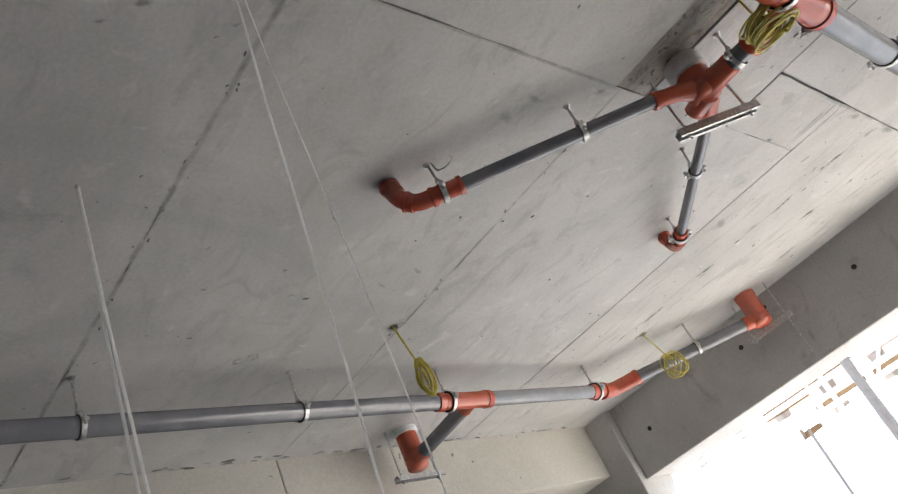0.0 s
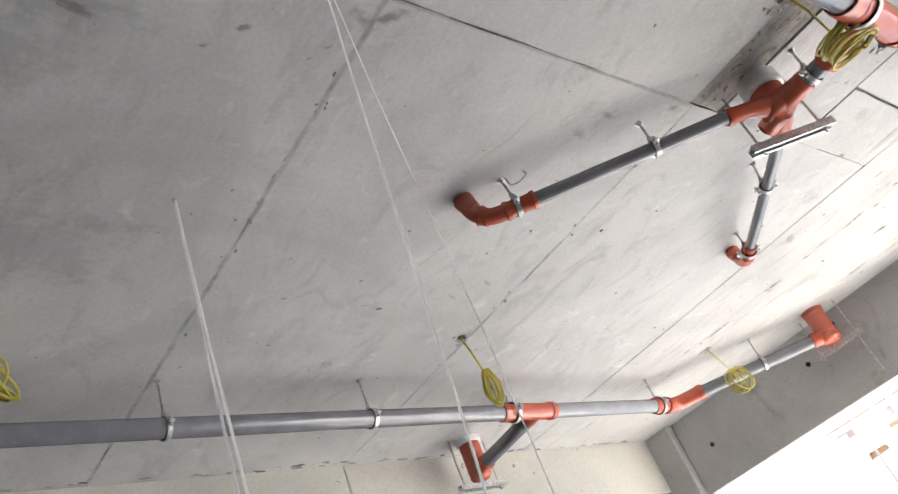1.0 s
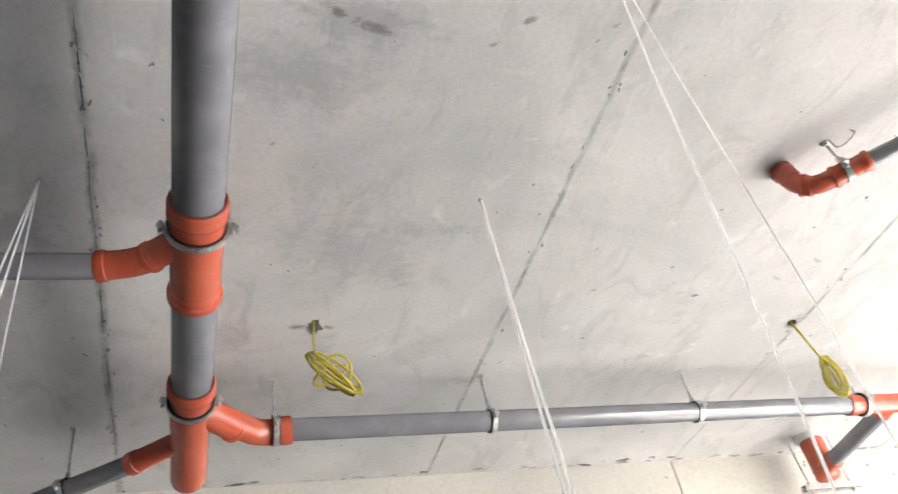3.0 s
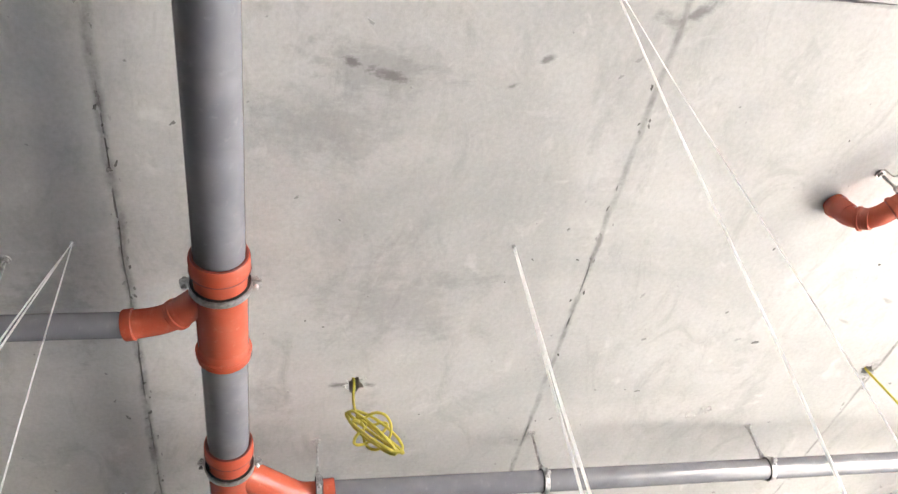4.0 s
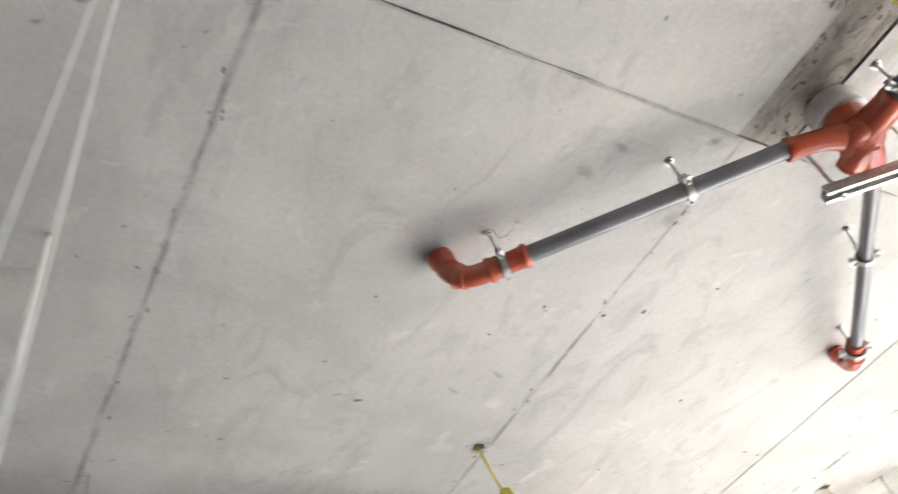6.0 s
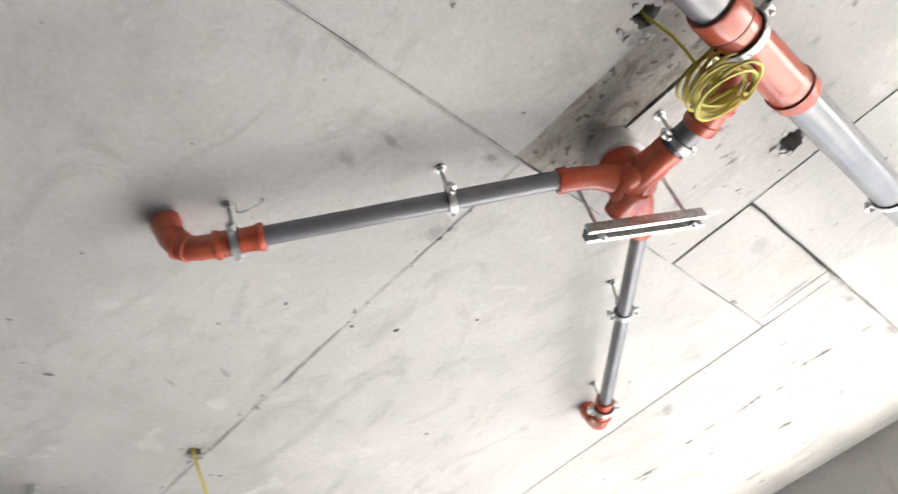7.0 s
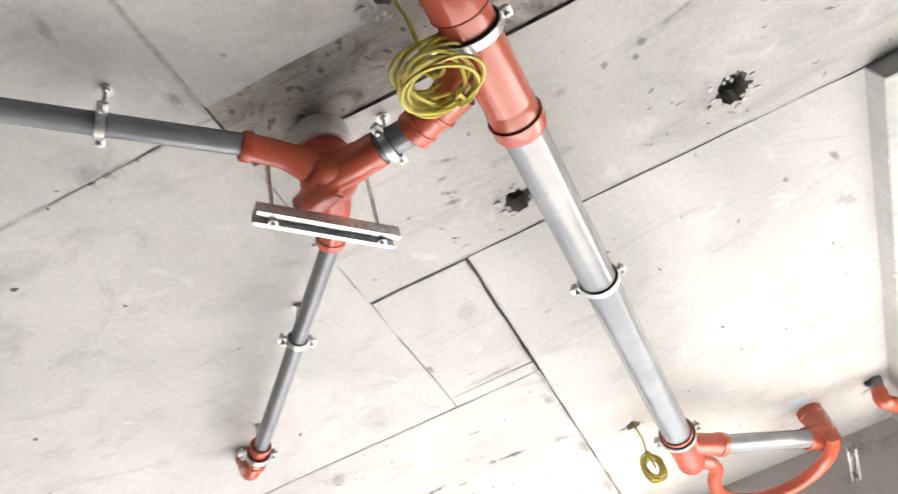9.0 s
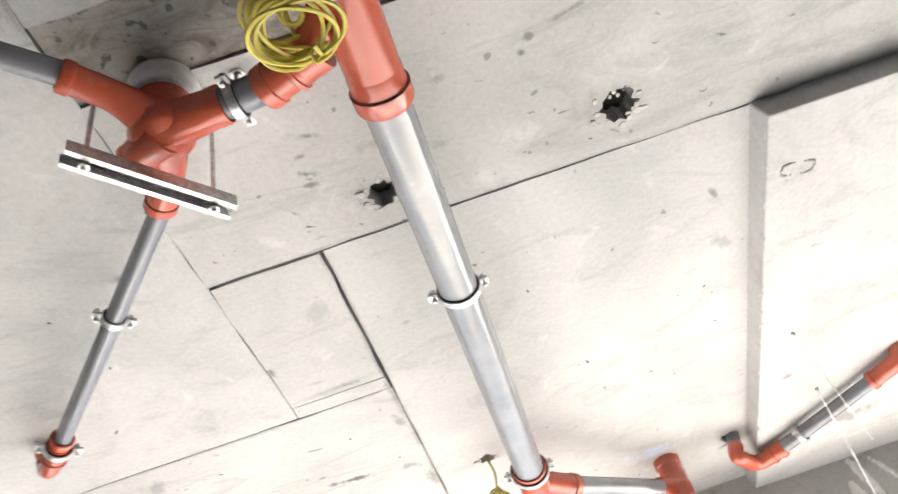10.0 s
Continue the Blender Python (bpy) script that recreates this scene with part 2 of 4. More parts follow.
M_WALL = concrete("closing_wall", (0.17, 0.167, 0.16), (0.12, 0.118, 0.113))
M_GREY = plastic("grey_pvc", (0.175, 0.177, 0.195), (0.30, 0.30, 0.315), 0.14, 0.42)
# daylit copy of the grey PVC: north daylight put into a paler base colour
M_GREY_DAYLIT = plastic("daylit_grey_pvc", (0.27, 0.272, 0.285), (0.44, 0.44, 0.45), 0.12, 0.4)
M_ORANGE = plastic("orange_pvc", (0.49, 0.09, 0.048), (0.58, 0.22, 0.15), 0.18, 0.22)
M_RING = plain("red_rubber", (0.20, 0.03, 0.02), 0.5)
M_ZINC = metal("zinc", (0.70, 0.70, 0.69), 0.34)
M_RUBBER = plain("black_rubber", (0.02, 0.02, 0.02), 0.7)
M_CABLE = plain("yellow_cable", (0.68, 0.58, 0.09), 0.45, 14, 0.45)
M_STRING = thread_material("white_string")
M_MORTAR = plain("dried_mortar", (0.55, 0.54, 0.52), 0.95, 40)
M_CHIP = chip_material("dark_chip")
M_GROUND = plain("site_ground", (0.50, 0.46, 0.40), 0.95, 3)
M_FACADE = concrete("far_concrete", (0.50, 0.43, 0.37), (0.40, 0.34, 0.29))
M_OCHRE = plain("ochre_formwork", (0.21, 0.12, 0.05), 0.8, 6)
M_WHITEPAINT = plain("white_painted_steel", (0.75, 0.75, 0.74), 0.5, 20)
# white of the added glare sheets, used on the beam lumps too
M_BRIGHT_WHITE = plain("bright_white", (0.82, 0.82, 0.81), 0.6, 5, 0.08)
M_POST = plain("weathered_steel", (0.21, 0.175, 0.145), 0.7, 15)
M_FLANGE = plain("white_flange", (0.88, 0.89, 0.90), 0.35)


# ---- building blocks ----
def finish(bm, smooth=True):
    bmesh.ops.recalc_face_normals(bm, faces=bm.faces[:])
    for f in bm.faces:
        f.smooth = smooth
    for e in bm.edges:
        if len(e.link_faces) == 2 and e.calc_face_angle(0) > 0.6:
            e.smooth = False


def thing(name, place, label, category, group="", kind=""):
    ob = new(name)
    ob.empty_display_size = 0.05
    ob.location = place
    return tagged(ob, label, category, group, kind)


def part(name, bm, mat, parent=None, label="", smooth=True):
    """One mesh under a thing or a part; the bmesh is given in world places."""
    finish(bm, smooth)
    if parent is not None:
        root = parent
        while root.parent is not None:
            root = root.parent
        bmesh.ops.translate(bm, verts=bm.verts[:], vec=-root.location)
    me = bpy.data.meshes.new(name)
    bm.to_mesh(me)
    bm.free()
    me.materials.append(mat)
    ob = new(name, me)
    ob.parent = parent
    return tagged(ob, label) if label else ob


def box(bm, lo, hi, bevel=0.0):
    m = Matrix.Translation([(a + b) / 2 for a, b in zip(lo, hi)]) @ Matrix.Diagonal([b - a for a, b in zip(lo, hi)] + [1])
    r = bmesh.ops.create_cube(bm, size=1, matrix=m)
    if bevel:
        es = list({e for v in r["verts"] for e in v.link_edges})
        bmesh.ops.bevel(bm, geom=es, offset=bevel, segments=2, profile=0.5, affect="EDGES")


def axes(d):
    d = Vector(d).normalized()
    u = d.orthogonal().normalized()
    return d, u, d.cross(u)


def lathe(bm, a, d, prof, seg=28):
    """A turned form: prof holds (way along d from a, radius); both ends are closed."""
    a = Vector(a)
    d, u, w = axes(d)
    rings = []
    for s, r in prof:
        rings.append([bm.verts.new(a + d * s + (u * math.cos(k * math.tau / seg) + w * math.sin(k * math.tau / seg)) * r) for k in range(seg)])
    for p, q in zip(rings, rings[1:]):
        for k in range(seg):
            bm.faces.new((p[k], p[(k + 1) % seg], q[(k + 1) % seg], q[k]))
    bm.faces.new(rings[0])
    bm.faces.new(list(reversed(rings[-1])))


def sweep(bm, pts, r, seg=8, closed=False):
    pts = [Vector(p) for p in pts]
    n = len(pts)
    d0 = (pts[1] - pts[0]).normalized()
    u = d0.orthogonal().normalized()
    rings = []
    for i, p in enumerate(pts):
        if closed:
            d = (pts[(i + 1) % n] - pts[i - 1]).normalized()
        else:
            d = (pts[min(i + 1, n - 1)] - pts[max(i - 1, 0)]).normalized()
        u = (u - d * u.dot(d)).normalized()
        w = d.cross(u)
        rr = r[i] if isinstance(r, (list, tuple)) else r
        rings.append([bm.verts.new(p + (u * math.cos(k * math.tau / seg) + w * math.sin(k * math.tau / seg)) * rr) for k in range(seg)])
    for i in range(n if closed else n - 1):
        p, q = rings[i], rings[(i + 1) % n]
        for k in range(seg):
            bm.faces.new((p[k], p[(k + 1) % seg], q[(k + 1) % seg], q[k]))
    if not closed:
        bm.faces.new(rings[0])
        bm.faces.new(list(reversed(rings[-1])))


def bend(pts, rad, n=7):
    """A polyline with its inner corners rounded."""
    pts = [Vector(p) for p in pts]
    out = [pts[0]]
    for a, c, b in zip(pts, pts[1:], pts[2:]):
        u, v = (a - c), (b - c)
        k = min(rad, u.length * 0.49, v.length * 0.49)
        p, q = c + u.normalized() * k, c + v.normalized() * k
        for i in range(n + 1):
            s = i / n
            out.append(p.lerp(c, s).lerp(c.lerp(q, s), s))
    return out + [pts[-1]]


def socket(bm, end, d, r, length):
    """The bell at a fitting's mouth: it ends at 'end', looking along d."""
    d = Vector(d).normalized()
    lip = max(0.0035, r * 0.09)
    lathe(bm, Vector(end) - d * length, d,
          [(0, r + 0.002), (length * 0.12, r + lip), (length * 0.52, r + lip), (length * 0.56, r + lip * 2.0),
           (length * 0.92, r + lip * 2.0), (length, r + lip * 1.5), (length, r * 1.01), (length - 0.012, r * 0.985)])


def torus(bm, c, d, big, small, seg=32, sides=8):
    c = Vector(c)
    d, u, w = axes(d)
    sweep(bm, [c + (u * math.cos(k * math.tau / seg) + w * math.sin(k * math.tau / seg)) * big for k in range(seg)], small, sides, True)


def drain_pipe(a, b, r, label, group="drain pipes", mat=None):
    a, b = Vector(a), Vector(b)
    ob = thing("drain_pipe", a, label, "pipe", group)
    bm = bmesh.new()
    lathe(bm, a, b - a, [(0, r), ((b - a).length, r)], 32)
    part("tube", bm, mat or M_GREY, ob)
    return ob


def fitting(name, place, label, arms, group="pipe fittings", cap=None):
    """arms: (points, radius, socket length or 0) from the middle outwards."""
    ob = thing(name, place, label, "pipe fitting", group)
    for k, (pts, r, bell) in enumerate(arms):
        line = bend(pts, r * 1.7)
        bm = bmesh.new()
        sweep(bm, line, r + 0.003, 28)
        part("arm" if k else "body", bm, M_ORANGE, ob)
        if bell:
            d = (line[-1] - line[-2]).normalized()
            bm = bmesh.new()
            socket(bm, line[-1], d, r, bell)
            bell_part = part("socket", bm, M_ORANGE, ob)
            bm = bmesh.new()
            torus(bm, line[-1], d, r * 1.06, r * 0.06, 32, 6)
            part("sealing_ring", bm, M_RING, bell_part, "dark red sealing ring")
            if bell >= 0.07:
                bm = bmesh.new()
                torus(bm, line[-1] - d * bell * 0.46, d, r + max(0.0035, r * 0.09) * 1.85, r * 0.035, 32, 6)
                part("bead", bm, M_RING, bell_part, "dark red bead line")
    if cap:
        c, d, r = cap
        bm = bmesh.new()
        lathe(bm, c, d, [(0, r + 0.003), (0.03, r + 0.003), (0.045, r * 0.92), (0.056, r * 0.7), (0.062, r * 0.4), (0.064, 0.006)], 28)
        part("end_cap", bm, M_ORANGE, ob)
    return ob


def hanger(c, d, r, top=H, rod_shift=(0, 0), rod=True, nuts=(1, 1), label="zinc pipe clamp with a threaded rod up to the slab"):
    """A two-piece pipe clamp round a pipe at c that runs along d."""
    c = Vector(c)
    d, up = Vector(d).normalized(), Vector((0, 0, 1))
    side = d.cross(up).normalized()
    ob = thing("pipe_clamp", c, label, "pipe clamp", "pipe clamps")
    bm = bmesh.new()
    w = 0.0085
    for s0 in (0, 1):
        ring = []
        for i in range(19):
            a = math.pi * s0 + math.pi * (i + 0.35) / 18.7
            ring.append(side * math.cos(a) + up * math.sin(a))
        quad = [[bm.verts.new(c + v * (r + h) + d * (w * e)) for h, e in ((0.0025, -1), (0.0065, -1), (0.0065, 1), (0.0025, 1))] for v in ring]
        for p, q in zip(quad, quad[1:]):
            for k in range(4):
                bm.faces.new((p[k], p[(k + 1) % 4], q[(k + 1) % 4], q[k]))
        bm.faces.new(quad[0])
        bm.faces.new(quad[-1])
    band = part("band", bm, M_ZINC, ob)
    bm = bmesh.new()
    lathe(bm, c - d * 0.0105, d, [(0, r + 0.0005), (0, r + 0.0032), (0.021, r + 0.0032), (0.021, r + 0.0005)], 28)
    part("rubber_lining", bm, M_RUBBER, ob, "black rubber lining")
    for sgn in (-1, 1):
        bm = bmesh.new()
        p = c + side * sgn * (r + 0.014)
        for dz in (-0.0045, 0.0015):
            b0 = bm.verts[:]
            box(bm, (-0.012, -0.010, dz), (0.010, 0.010, dz + 0.003), 0.0008)
            fresh = [v for v in bm.verts if v not in set(b0)]
            rot = Matrix((side, d, up)).transposed().to_4x4()
            bmesh.ops.transform(bm, matrix=Matrix.Translation(p) @ rot, verts=fresh)
        lathe(bm, p - up * 0.018, up, [(0, 0.0035), (0.004, 0.006), (0.008, 0.006), (0.008, 0.003), (0.028, 0.003), (0.028, 0.006), (0.034, 0.006)], 8)
        part("ear", bm, M_ZINC, ob)
    if rod:
        bm = bmesh.new()
        a = c + up * (r + 0.004)
        b = Vector((c.x + rod_shift[0], c.y + rod_shift[1], top + 0.01))
        lathe(bm, a, b - a, [(0, 0.009), (0.018, 0.009), (0.018, 0.0045), ((b - a).length, 0.0045)], 10)
        part("rod", bm, M_ZINC, ob)
        bm = bmesh.new()
        lathe(bm, (b.x, b.y, top - 0.012), (0, 0, 1), [(0, 0.009), (0.008, 0.009), (0.008, 0.014), (0.012, 0.014)], 10)
        part("anchor_nut", bm, M_ZINC, ob)
    return ob


def trapeze(a, b, top=H, rods=((0.12, 0.03), (0.88, 0.03)), label="galvanised slotted channel hung on two threaded rods"):
    """A slotted channel from a to b with rods up to the slab."""
    a, b = Vector(a), Vector(b)
    mid, d = (a + b) / 2, (b - a)
    n = d.length
    d = d.normalized()
    side = d.cross(Vector((0, 0, 1))).normalized()
    up = side.cross(d)
    rot = Matrix((d, side, up)).transposed().to_4x4()
    place = Matrix.Translation(mid) @ rot
    ob = thing("channel_bracket", mid, label, "pipe bracket", "channel brackets")
    bm = bmesh.new()
    h, wd, th = 0.014, 0.0185, 0.002
    half = [(0.009, -h + th), (0.009, -h), (wd, -h), (wd, h)]
    inner = [(-wd + th, h - th), (-wd + th, -h + th)]
    profile = half + [(-y, z) for y, z in reversed(half)] + list(reversed(inner)) + [(-y, z) for y, z in inner]
    ends = [[bm.verts.new((e * n / 2, y, z)) for y, z in profile] for e in (-1, 1)]
    for i in range(len(profile)):
        j = (i + 1) % len(profile)
        bm.faces.new((ends[0][i], ends[0][j], ends[1][j], ends[1][i]))
    bm.faces.new(ends[0])
    bm.faces.new(list(reversed(ends[1])))
    bmesh.ops.transform(bm, matrix=place, verts=bm.verts[:])
    part("channel", bm, M_ZINC, ob, smooth=False)
    for k, low in rods:
        p = a + (b - a) * k
        bm = bmesh.new()
        lathe(bm, p - Vector((0, 0, low)), (0, 0, 1), [(0, 0.0045), (top - p.z + low + 0.01, 0.0045)], 8)
        part("rod", bm, M_ZINC, ob)
        for dz in (-0.022, 0.015):
            bm = bmesh.new()
            lathe(bm, p + Vector((0, 0, dz)), (0, 0, 1), [(0, 0.010), (0.009, 0.010)], 6)
            part("nut", bm, M_ZINC, ob)
    return ob


def cable_coil(start, place, label, turns, wide, tall, seed, r=0.0035, turn=0.0, jitter=0.25, sag=0.02, flat=False, skew=(0.0, 0.0)):
    """A cable that leaves a hole in the slab and hangs in a loose coil of loops."""
    rnd = random.Random(seed)
    start, place = Vector(start), Vector(place)
    ob = thing("cable_coil", start, label, "cable", "coiled cables")
    lean_way = Vector((skew[0], skew[1], 0))
    top = place + Vector((0, 0, tall)) + lean_way * tall
    pts = [start + Vector((0, 0, 0.03)), start, start.lerp(top, 0.35) + Vector((0.008, -0.006, -sag)), start.lerp(top, 0.75) + Vector((-0.004, 0.006, -sag))]
    n = 22
    for k in range(turns):
        tilt, lean = turn + rnd.uniform(-0.5, 0.5) * jitter * 3, rnd.uniform(-0.35, 0.35) * jitter * 3
        a, b = wide * rnd.uniform(1 - jitter, 1 + jitter), tall * rnd.uniform(1 - jitter, 1 + jitter * 0.6)
        off = Vector((rnd.uniform(-1, 1), rnd.uniform(-1, 1), rnd.uniform(-0.6, 0.6))) * wide * 0.35
        for i in range(n):
            q = math.tau * i / n + math.pi / 2
            x, z = a * math.cos(q), b * math.sin(q)
            if flat:
                rad = wide * (1 + 0.14 * math.sin(2 * q + k * 1.3))
                zz = tall * (1.0 - 2.0 * (k + i / n) / turns) + lean * 0.45 * rad * math.cos(q) + 0.25 * rad * math.sin(q + tilt)
                pts.append(place + off * 0.5 + Vector((rad * math.cos(q), rad * math.sin(q), zz)))
                continue
            pts.append(place + off + lean_way * z + Vector((x * math.cos(tilt), x * math.sin(tilt), z + x * lean)) + Vector((-math.sin(tilt), math.cos(tilt), 0)) * (0.4 * wide * math.sin(q * 0.5 + k)))
    pts.append(place + Vector((wide * 0.3, 0, -tall * 1.25)) - lean_way * tall * 1.25)
    out = []
    for p0, p1, p2, p3 in zip([pts[0]] + pts, pts, pts[1:], pts[2:] + [pts[-1]]):
        for s in (0, 0.5):
            out.append(0.5 * ((2 * p1) + (p2 - p0) * s + (2 * p0 - 5 * p1 + 4 * p2 - p3) * s * s + (3 * p1 - p0 - 3 * p2 + p3) * s ** 3))
    bm = bmesh.new()
    sweep(bm, out, r, 6)
    part("wire", bm, M_CABLE, ob)
    bm = bmesh.new()
    torus(bm, top - Vector((0, 0, tall * 0.25)), (0.2, 0.1, 1), wide * 0.28, r * 1.3, 14, 6)
    part("tie", bm, M_CABLE, ob)
    return ob


# ---- large structure ----
rnd = random.Random(4)


def blob(c, r, n=20, uneven=0.35, stretch=1.0, turn=0.0):
    out = []
    for k in range(n):
        a = math.tau * k / n
        q = r * (1 + rnd.uniform(-uneven, uneven))
        x, y = q * math.cos(a) * stretch, q * math.sin(a)
        out.append((c[0] + x * math.cos(turn) - y * math.sin(turn), c[1] + x * math.sin(turn) + y * math.cos(turn)))
    return out


def ragged(lo, hi, wob=0.0024, step=0.07):
    """A rectangle's outline with slightly uneven edges."""
    (x0, y0), (x1, y1) = lo, hi
    out = []
    for (ax, ay), (bx, by) in (((x0, y0), (x1, y0)), ((x1, y0), (x1, y1)), ((x1, y1), (x0, y1)), ((x0, y1), (x0, y0))):
        n = max(1, int(math.hypot(bx - ax, by - ay) / step))
        for i in range(n):
            out.append((ax + (bx - ax) * i / n + rnd.uniform(-wob, wob), ay + (by - ay) * i / n + rnd.uniform(-wob, wob)))
    return out


def slab_piece(bm, outline, z, holes=(), deep=0.05):
    """The underside of one formed bay: flat face with holes cut through, and edges going up."""
    from mathutils.geometry import tessellate_polygon
    loops = [[Vector((x, y, z)) for x, y in lp] for lp in (outline, *holes)]
    flat = [bm.verts.new(p) for lp in loops for p in lp]
    for tri in tessellate_polygon(loops):
        try:
            bm.faces.new([flat[i] for i in tri])
        except ValueError:
            pass
    k = 0
    for lp in loops:
        low = flat[k:k + len(lp)]
        k += len(lp)
        high = [bm.verts.new(v.co + Vector((0, 0, deep))) for v in low]
        for i in range(len(lp)):
            j = (i + 1) % len(lp)
            bm.faces.new((low[i], low[j], high[j], high[i]))


G = 0.0011   # half a joint
WEST, EAST, SOUTH = -2.62, 4.0, -5.5
HOLES = {"a": (-1.331, -0.647), "b": (-1.365, 1.189), "c": (-1.341, -2.445), "d": (0.462, -0.043), "e": (0.447, 1.159),
         "f": (1.008, -0.059), "g": (0.425, -0.674)}
ceiling = thing("ceiling", (0, 0, H), "bare concrete slab underside with formwork joints", "ceiling", kind="structure")
bm = bmesh.new()
K = 0.004                                        # joint that runs north, between the west and east bays
SEAMS = (-3.05, -1.83, -0.61)                    # formwork panels 1.22 m wide
STRIP_S, STRIP_N, JOINT, INNER, OUTER, FILL = -0.634, -0.467, 0.058, 0.578, 0.636, 0.281
DROP = 1.325                                     # edge of the lowered bay
slab_piece(bm, ragged((WEST, SOUTH), (K - G, SEAMS[0] - G)), H)
slab_piece(bm, ragged((WEST, SEAMS[0] + G), (K - G, SEAMS[1] - 0.0002)), H, [blob(HOLES["c"], 0.026, stretch=1.3)])
slab_piece(bm, ragged((WEST, SEAMS[1] + 0.0002), (K - G, SEAMS[2] - 0.0014)), H, [blob(HOLES["a"], 0.022, uneven=0.3)])
slab_piece(bm, ragged((WEST, SEAMS[2] + G), (K - G, OUTER - G)), H + 0.0015)
slab_piece(bm, ragged((K + G, SOUTH), (EAST, STRIP_S - G)), H + 0.001, [blob(HOLES["g"], 0.023, stretch=1.3, turn=0.2)])
slab_piece(bm, ragged((FILL + G, JOINT + 0.003 + G), (DROP + 0.03, NORTH + 0.1)), H, [blob(HOLES["e"], 0.027), blob((1.284, 1.558), 0.032, uneven=0.22, stretch=1.1)])
part("bays", bm, M_SLAB, ceiling, smooth=False)
bm = bmesh.new()
slab_piece(bm, ragged((WEST, OUTER + G), (FILL - 0.003, NORTH + 0.1)), H, [blob(HOLES["b"], 0.024)])
slab_piece(bm, ragged((K + G, STRIP_N + G), (EAST, JOINT - G)), H - 0.001, [blob(HOLES["d"], 0.034, uneven=0.28), blob(HOLES["f"], 0.040, uneven=0.28)])
slab_piece(bm, ragged((K + 0.003, JOINT + 0.006), (FILL - 0.007, INNER - G)), H - 0.002)
slab_piece(bm, ragged((K + 0.003, INNER + 0.004), (FILL - 0.007, OUTER - 0.004)), H - 0.001)
part("board_marked_bays", bm, M_BOARD, ceiling, "dirtier bays with board marks and drips", smooth=False)
bm = bmesh.new()
slab_piece(bm, ragged((K + G, STRIP_S + G), (EAST, STRIP_N - G), 0.003, 0.05), H + 0.006)
part("rough_strip", bm, M_STRIP, ceiling, "rough stained strip between two bays", smooth=False)
bm = bmesh.new()
box(bm, (DROP, JOINT, H - 0.062), (EAST, NORTH + 0.1, H + 0.05), 0.005)
for v in bm.verts:
    if v.co.x < DROP + 0.1:
        v.co.x += (v.co.y - JOINT) * 0.02 - (0.0 if v.co.z < H - 0.03 else 0.02)
part("lowered_bay", bm, M_SLAB, ceiling, "slab bay set lower, with a drop edge", smooth=False)
bm = bmesh.new()
box(bm, (WEST, SOUTH, H + 0.048), (EAST, NORTH + 0.3, H + 0.25))
part("slab_core", bm, M_DARKGAP, ceiling, smooth=False)

bm = bmesh.new()
box(bm, (-9, SOUTH - 0.3, -0.2), (EAST + 0.3, NORTH + 0.3, 0.0))
tagged(part("floor", bm, M_FLOOR, None, "dusty concrete floor of the unfinished storey", smooth=False), category="floor", kind="structure")

bm = bmesh.new()
box(bm, (-2.27, NORTH, 2.593), (EAST + 0.3, NORTH + 0.32, H + 0.02), 0.008)
north = part("beam_north", bm, M_BEAM, None, "smooth grey concrete downstand beam over the open side", smooth=False)
tagged(north, category="beam", kind="structure")
# flat black discs: the shade inside each tie hole is put into the colour
for bx, bz in ((-0.418, 2.900), (-2.061, 2.848), (-1.223, 2.914), (-0.964, 3.022), (0.491, 2.962)):
    bm = bmesh.new()
    lathe(bm, (bx, NORTH - 0.003, bz), (0, 1, 0), [(0, 0.011), (0.0, 0.015), (0.006, 0.016)], 12)
    part("tie_hole", bm, M_RUBBER, north, "formwork tie hole drawn as a flat black disc")

bm = bmesh.new()
box(bm, (-2.90, -0.612, 2.730), (-2.445, 1.84, H + 0.01), 0.007)
box(bm, (-2.90, SOUTH, 2.730), (-2.442, -0.618, H + 0.01), 0.007)
for v in bm.verts:
    if v.co.x > -2.6:
        v.co.x -= 0.012 * (v.co.y + 0.3)
tagged(part("beam_west", bm, M_CREAM, None, "pale cream concrete beam along the slab edge", smooth=False), category="beam", kind="structure")

bm = bmesh.new()
box(bm, (-2.95, 1.84, 0), (-2.275, 2.25, H + 0.01), 0.008)
tagged(part("column", bm, M_BEAM, None, "grey concrete corner column", smooth=False), category="column", kind="structure")

# added walls close the room; south and east are unseen and cut fill light
for nm, lo, hi in (("wall_west", (-2.95, SOUTH, 0), (-2.72, 1.84, 2.730)), ("wall_south", (-2.85, SOUTH - 0.2, 0), (EAST + 0.2, SOUTH, H + 0.1)),
                   ("wall_east", (EAST, SOUTH, 0), (EAST + 0.2, NORTH, H + 0.1))):
    bm = bmesh.new()
    box(bm, lo, hi)
    tagged(part(nm, bm, M_WALL, None, "plain grey wall added to close the room", smooth=False), category="wall", kind="structure")

# ---- drain pipes ----
BIG, TWO, MID, SMALL, ARM, BR = 0.0562, 0.0440, 0.0368, 0.0222, 0.030, 0.0305
Y0, Z0 = -2.805, 2.885       # main pipe to the west


def p1(y, dz=0.0):
    """A place on the branch run along the west beam, which falls to the south."""
    return (-1.640 - 0.0105 * (y + 2.4), y, 2.912 + 0.006 * (y + 2.55) + dz)


